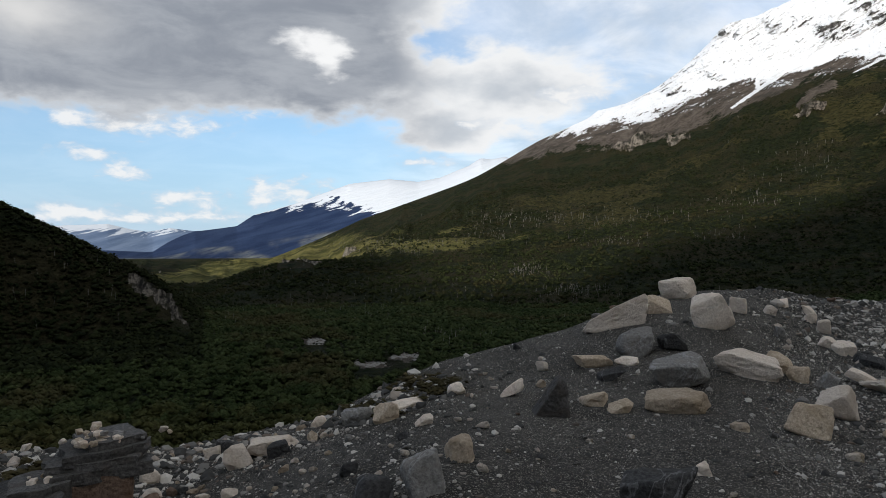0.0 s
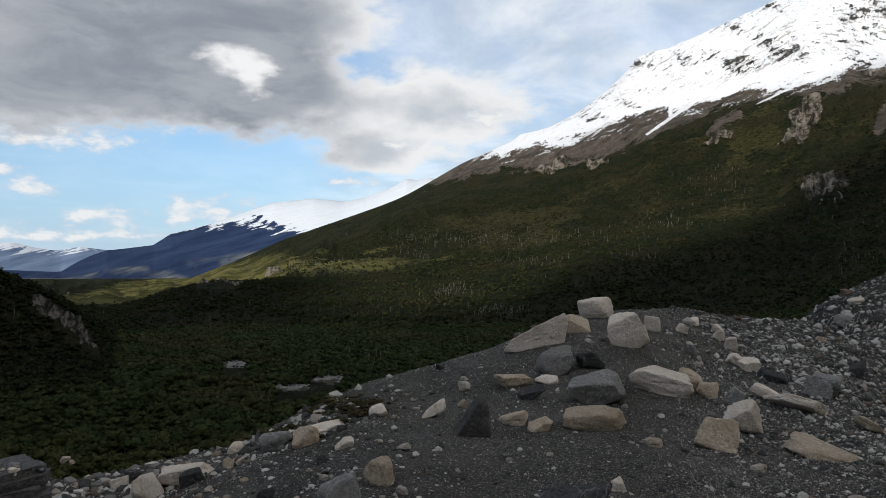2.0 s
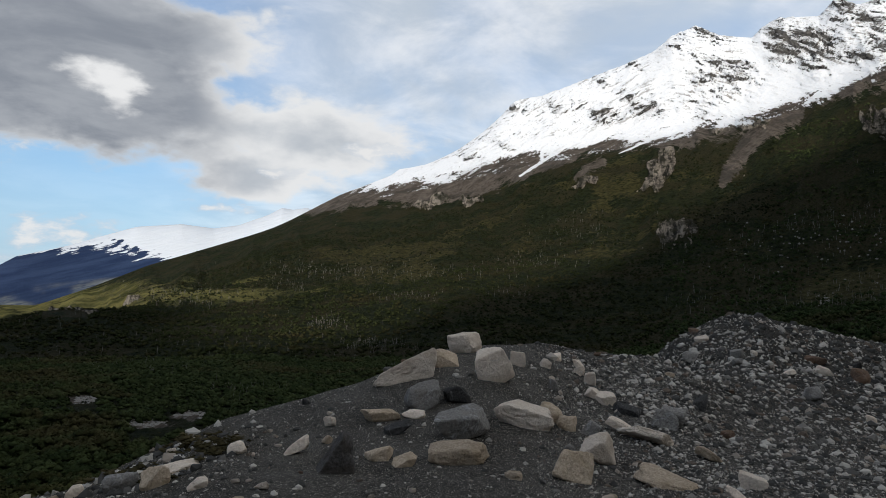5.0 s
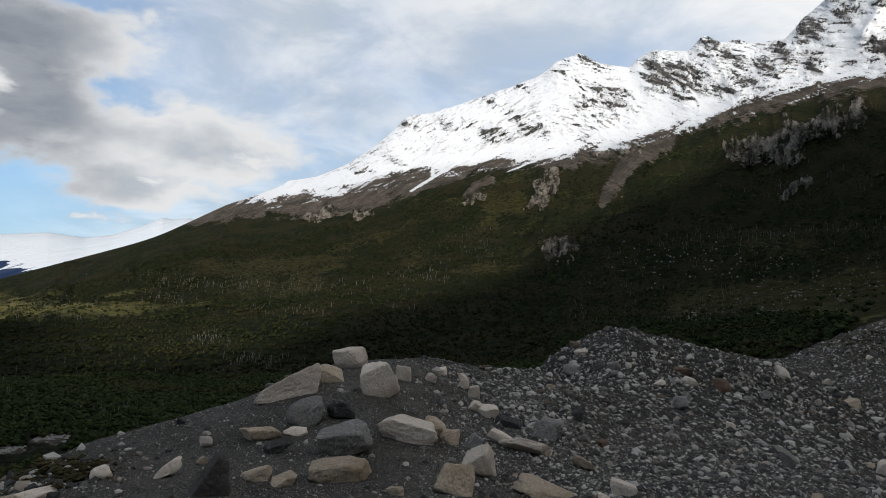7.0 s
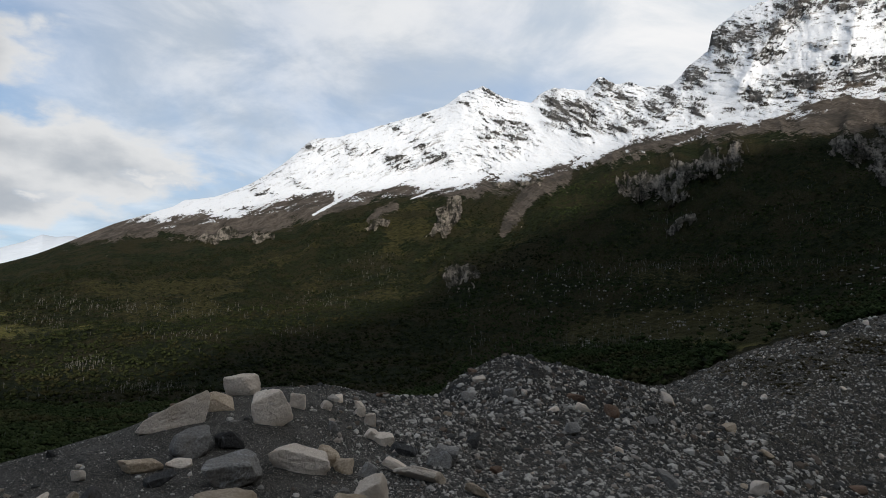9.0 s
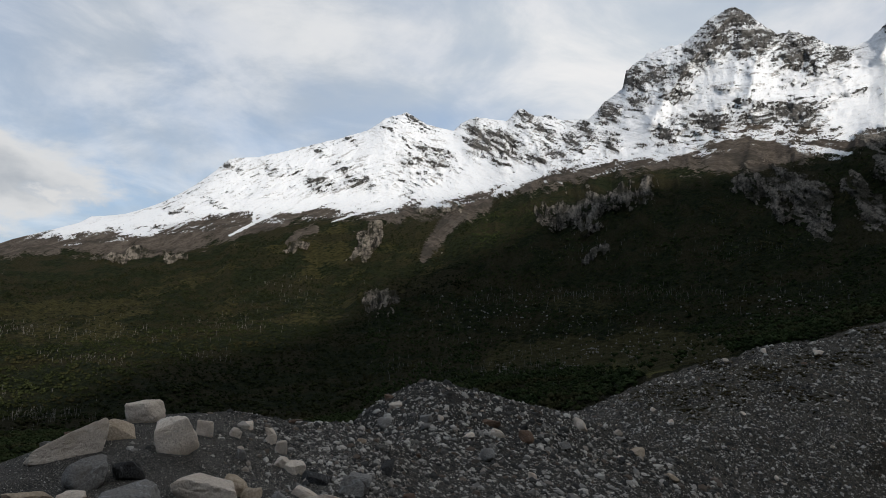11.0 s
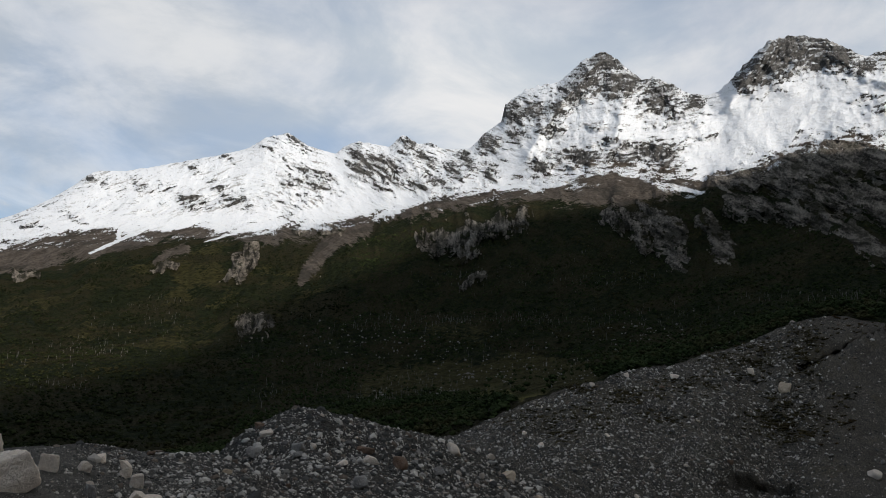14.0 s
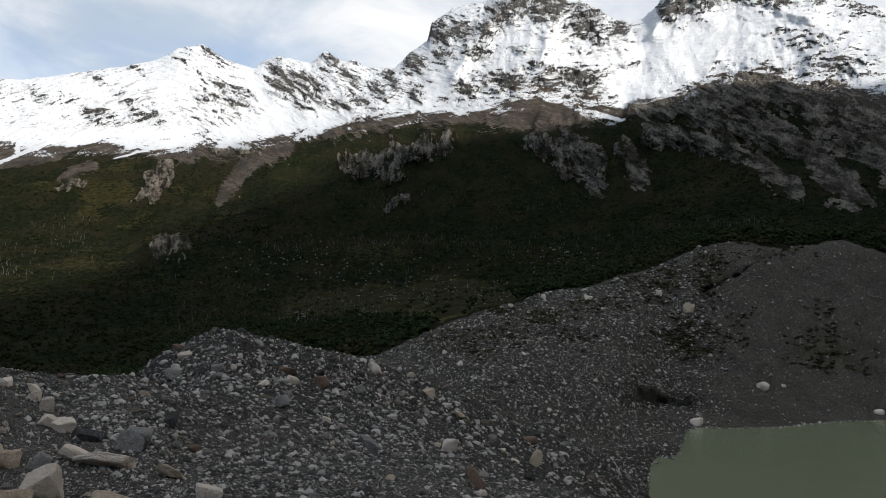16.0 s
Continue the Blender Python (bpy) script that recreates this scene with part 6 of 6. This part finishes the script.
# ---- bleached dead trunks ----
def dead_trunks():
    rng = np.random.default_rng(41)
    pts = []
    groups = ((5.6, 2.6, 3, 0.5, 60), (3.6, 1.2, 2, 0.4, 45), (7.0, -1.9, 1.5, 0.4, 70), (11.3, -3.7, 2.6, 0.35, 80), (0.7, -7.2, 2.5, 0.5, 30), (-6.2, -5.4, 3, 0.5, 35), (-16.9, -5.6, 1, 0.4, 12),
              (13.5, 0.4, 2.5, 0.3, 45), (-3.9, -0.4, 4, 0.4, 50), (49.7, 6.9, 5, 0.4, 110), (57.1, 7.1, 4, 0.4, 70), (45.6, 6.1, 3, 0.4, 50), (26.8, 6.2, 3, 1.4, 70), (52.4, 10.2, 4, 0.9, 60),
              (80.1, 8.1, 2, 0.4, 50), (75.8, 8.3, 2, 0.4, 30), (64.1, 10.2, 4, 0.8, 60))
    groups2 = ((36.3, 0.6, 1.6, 0.8, 40), (21.5, 1.0, 2, 0.4, 35), (24.2, 3.6, 3, 0.6, 60), (10.1, -3.4, 2, 0.3, 40), (17, 2.6, 6, 0.8, 70), (55, 4.5, 8, 1.5, 90), (40, 4, 6, 3, 90), (-27, -3, 5, 3, 40), (0, -4, 14, 2.5, 160), (60, 11.5, 9, 1.5, 60), (48, 1.5, 5, 1.2, 120), (44, 0.6, 4, 0.7, 70), (66, 7.0, 8, 1.0, 110), (-6, 0.4, 7, 0.5, 130), (8, 2.2, 6, 0.6, 110))
    for a, e, wa, we, n in groups + groups2:
        for _ in range(n):
            az, el = rng.normal(a, wa * 0.6), rng.normal(e, we * 0.6)
            c = column(az)
            k = np.argmax((EL2[:, c] >= el) & (GS[:, c] > 4.2))
            if (az > 31.5 and GS[k, c] < 7.02) or GS[k, c] < 3.1 or GS[k, c] > 10:
                continue
            pts.append((GX[k, c], GY[k, c], GZ[k, c], GR[k, c]))
    p = np.array(pts)
    p[:, :2] += rng.normal(size=(len(p), 2)) * 2.5
    n = len(p)
    hgt = rng.uniform(3, 6.5, n) * np.clip(p[:, 3] / 900, 0.8, 1.2)
    rad = np.maximum(0.10, p[:, 3] * 0.0002) * rng.uniform(0.6, 1.2, n)
    lean = rng.normal(size=(n, 2)) * 0.10
    base = []
    for ang in (0, 2.094, 4.189):
        base.append(np.stack([np.cos(ang) * rad, np.sin(ang) * rad, -0.5 + 0 * rad], -1))
    for ang in (0, 2.094, 4.189):
        base.append(np.stack([lean[:, 0] * hgt + np.cos(ang) * rad * 0.3, lean[:, 1] * hgt + np.sin(ang) * rad * 0.3, hgt], -1))
    # one bare limb
    side = rng.uniform(0, 6.283, n)
    for f, out_, up in ((0.55, 0.0, 0.0), (0.62, 0.0, 0.0), (0.75, 0.22, 0.12)):
        base.append(np.stack([lean[:, 0] * hgt * f + np.cos(side) * hgt * out_, lean[:, 1] * hgt * f + np.sin(side) * hgt * out_, hgt * (f + up)], -1))
    v = np.stack(base, 1) + p[:, None, :3]
    faces = np.array([(0, 1, 4), (0, 4, 3), (1, 2, 5), (1, 5, 4), (2, 0, 3), (2, 3, 5), (6, 7, 8)])
    soup("dead_trees", [(v, faces)], M_DEADWOOD, "bleached bare trunks of dead trees in the forest", "dead trees")


dead_trunks()


# ---- low scrub on the gravel ----
def scrub():
    rng = np.random.default_rng(51)
    pts = []
    for a, e, wa, we, n in ((75.6, -0.8, 2.2, 0.7, 130), (84.8, -1.4, 2.0, 0.5, 60), (77.4, 4.4, 1.2, 1.6, 70), (73, 4.0, 3, 0.5, 60), (64.5, 1.2, 4, 0.5, 40), (60.9, -0.4, 3, 0.5, 40), (69, 2.2, 3, 0.5, 30), (57, -1, 3, 0.5, 30), (73.9, 3.0, 0.9, 0.5, 24), (64.6, 1.0, 1.0, 0.3, 22), (61.0, 1.6, 0.8, 0.25, 14),
                            (59.5, -1.9, 1.3, 0.35, 24), (79.5, 0.2, 0.8, 0.3, 14), (84.8, 0.9, 1.2, 0.4, 16), (67.5, -0.6, 2.6, 0.3, 22),
                            (-1.6, -10.8, 3.0, 0.6, 60), (-8, -12.6, 4, 0.5, 40), (-29.9, -15.2, 0.8, 0.4, 14), (82, 6.0, 3, 0.3, 25)):
        for _ in range(2 * n if a > 50 else n):
            az, el = rng.normal(a, wa * 0.6), rng.normal(e, we * 0.6)
            r, z = spot(az, el)
            r *= rng.uniform(0.955, 1.045)
            z = ground_at(az, r)
            if r < 460:
                pts.append((r * math.sin(radians(az)), r * math.cos(radians(az)), z, r))
    p = np.array(pts)
    n = len(p)
    lump, leaves = crown_parts(n, 3, 16, rng, 0.12, OCTA_V, OCTA_F)
    size = np.clip(p[:, 3] * 0.006, 0.22, 1.8) * rng.uniform(0.5, 1.2, n)
    grow = size[:, None, None, None] * np.array([1.5, 1.5, 0.7])
    shift = p[:, None, None, :3] - np.array([0, 0, 0.2]) * size[:, None, None, None]
    lump, leaves = lump * grow + shift, leaves * grow + shift
    soup("low_scrub", [(lump.reshape(-1, 6, 3), OCTA_F), (leaves.reshape(-1, 3, 3), TRI)], M_SCRUB, "low brown-green scrub growing on the gravel", "scrub", True)


scrub()


# ---- pale stones of the stream bed in the valley ----
def heath_stones():
    rng = np.random.default_rng(63)
    pts = []
    for a, e, wa, we, n in ((50.3, 1.0, 0.7, 0.25, 50), (52.0, 2.4, 0.8, 0.25, 30), (57, 3.0, 7, 1.3, 160), (45, 0.6, 0.8, 0.5, 40), (46, 5.0, 7, 1.5, 120), (66, 5.5, 6, 1.5, 90)):
        for _ in range(n):
            az, el = rng.normal(a, wa * 0.6), rng.normal(e, we * 0.6)
            c = column(az)
            k = np.argmax((EL2[:, c] >= el) & (GS[:, c] > 7.05))
            if 7.05 < GS[k, c] < 10:
                pts.append((GX[k, c], GY[k, c], GZ[k, c] + 1.0, GR[k, c] * rng.uniform(0.0006, 0.0022)))
    p = np.array(pts)
    v = OCTA_V[None] * (1 + 0.3 * rng.uniform(-1, 1, (len(p), 6, 3))) * np.array([1, 1, 0.7]) * p[:, None, 3:4] + p[:, None, :3]
    soup("heath_stones", [(v, OCTA_F)], M_STONE["grey"], "pale rocks scattered over the heath and forest slope", "stones")


heath_stones()


def stream_stones():
    rng = np.random.default_rng(61)
    pts = []
    for az, el, wide in CLEARINGS:
        for _ in range(110):
            a, e = az + rng.uniform(-1, 1) * wide * 0.8, el + rng.normal() * 0.10
            c = column(a)
            k = np.argmax((EL2[:, c] >= e) & (GS[:, c] > 4.0))
            q = GR[k, c] * rng.uniform(0.985, 1.015)
            pts.append((q * math.sin(radians(a)), q * math.cos(radians(a)), ground_at(a, q), rng.uniform(0.25, 0.9)))
    p = np.array(pts)
    v = OCTA_V[None] * (1 + 0.3 * rng.uniform(-1, 1, (len(p), 6, 3))) * np.array([1, 1, 0.55]) * p[:, None, 3:4] + p[:, None, :3]
    soup("stream_stones", [(v, OCTA_F)], M_STONE["grey"], "pale stones of a stream bed in the forest", "stones")


stream_stones()


# ---- stones along the water's edge ----
def shore_stones():
    rng = np.random.default_rng(62)
    pts = []
    for az in np.arange(73.0, 92.5, 0.05):
        c = column(az)
        wet = GZ[:, c] < WATER_Z
        edges = np.where(wet[:-1] != wet[1:])[0]
        edges = edges[(GR[edges, c] > 50) & (GR[edges, c] < 300)]
        for k in edges:
            for _ in range(2):
                q = GR[k, c] + rng.normal() * 0.9
                pts.append((q * math.sin(radians(az)), q * math.cos(radians(az)), max(ground_at(az, q), WATER_Z - 0.1), rng.uniform(0.12, 0.45) * (1 + (rng.random() < 0.06))))
    p = np.array(pts)
    v = OCTA_V[None] * (1 + 0.3 * rng.uniform(-1, 1, (len(p), 6, 3))) * np.array([1, 0.8, 0.6]) * p[:, None, 3:4] + p[:, None, :3]
    soup("shore_stones", [(v, OCTA_F)], M_PEBBLE, "grey and pale stones along the lake shore", "stones")


shore_stones()
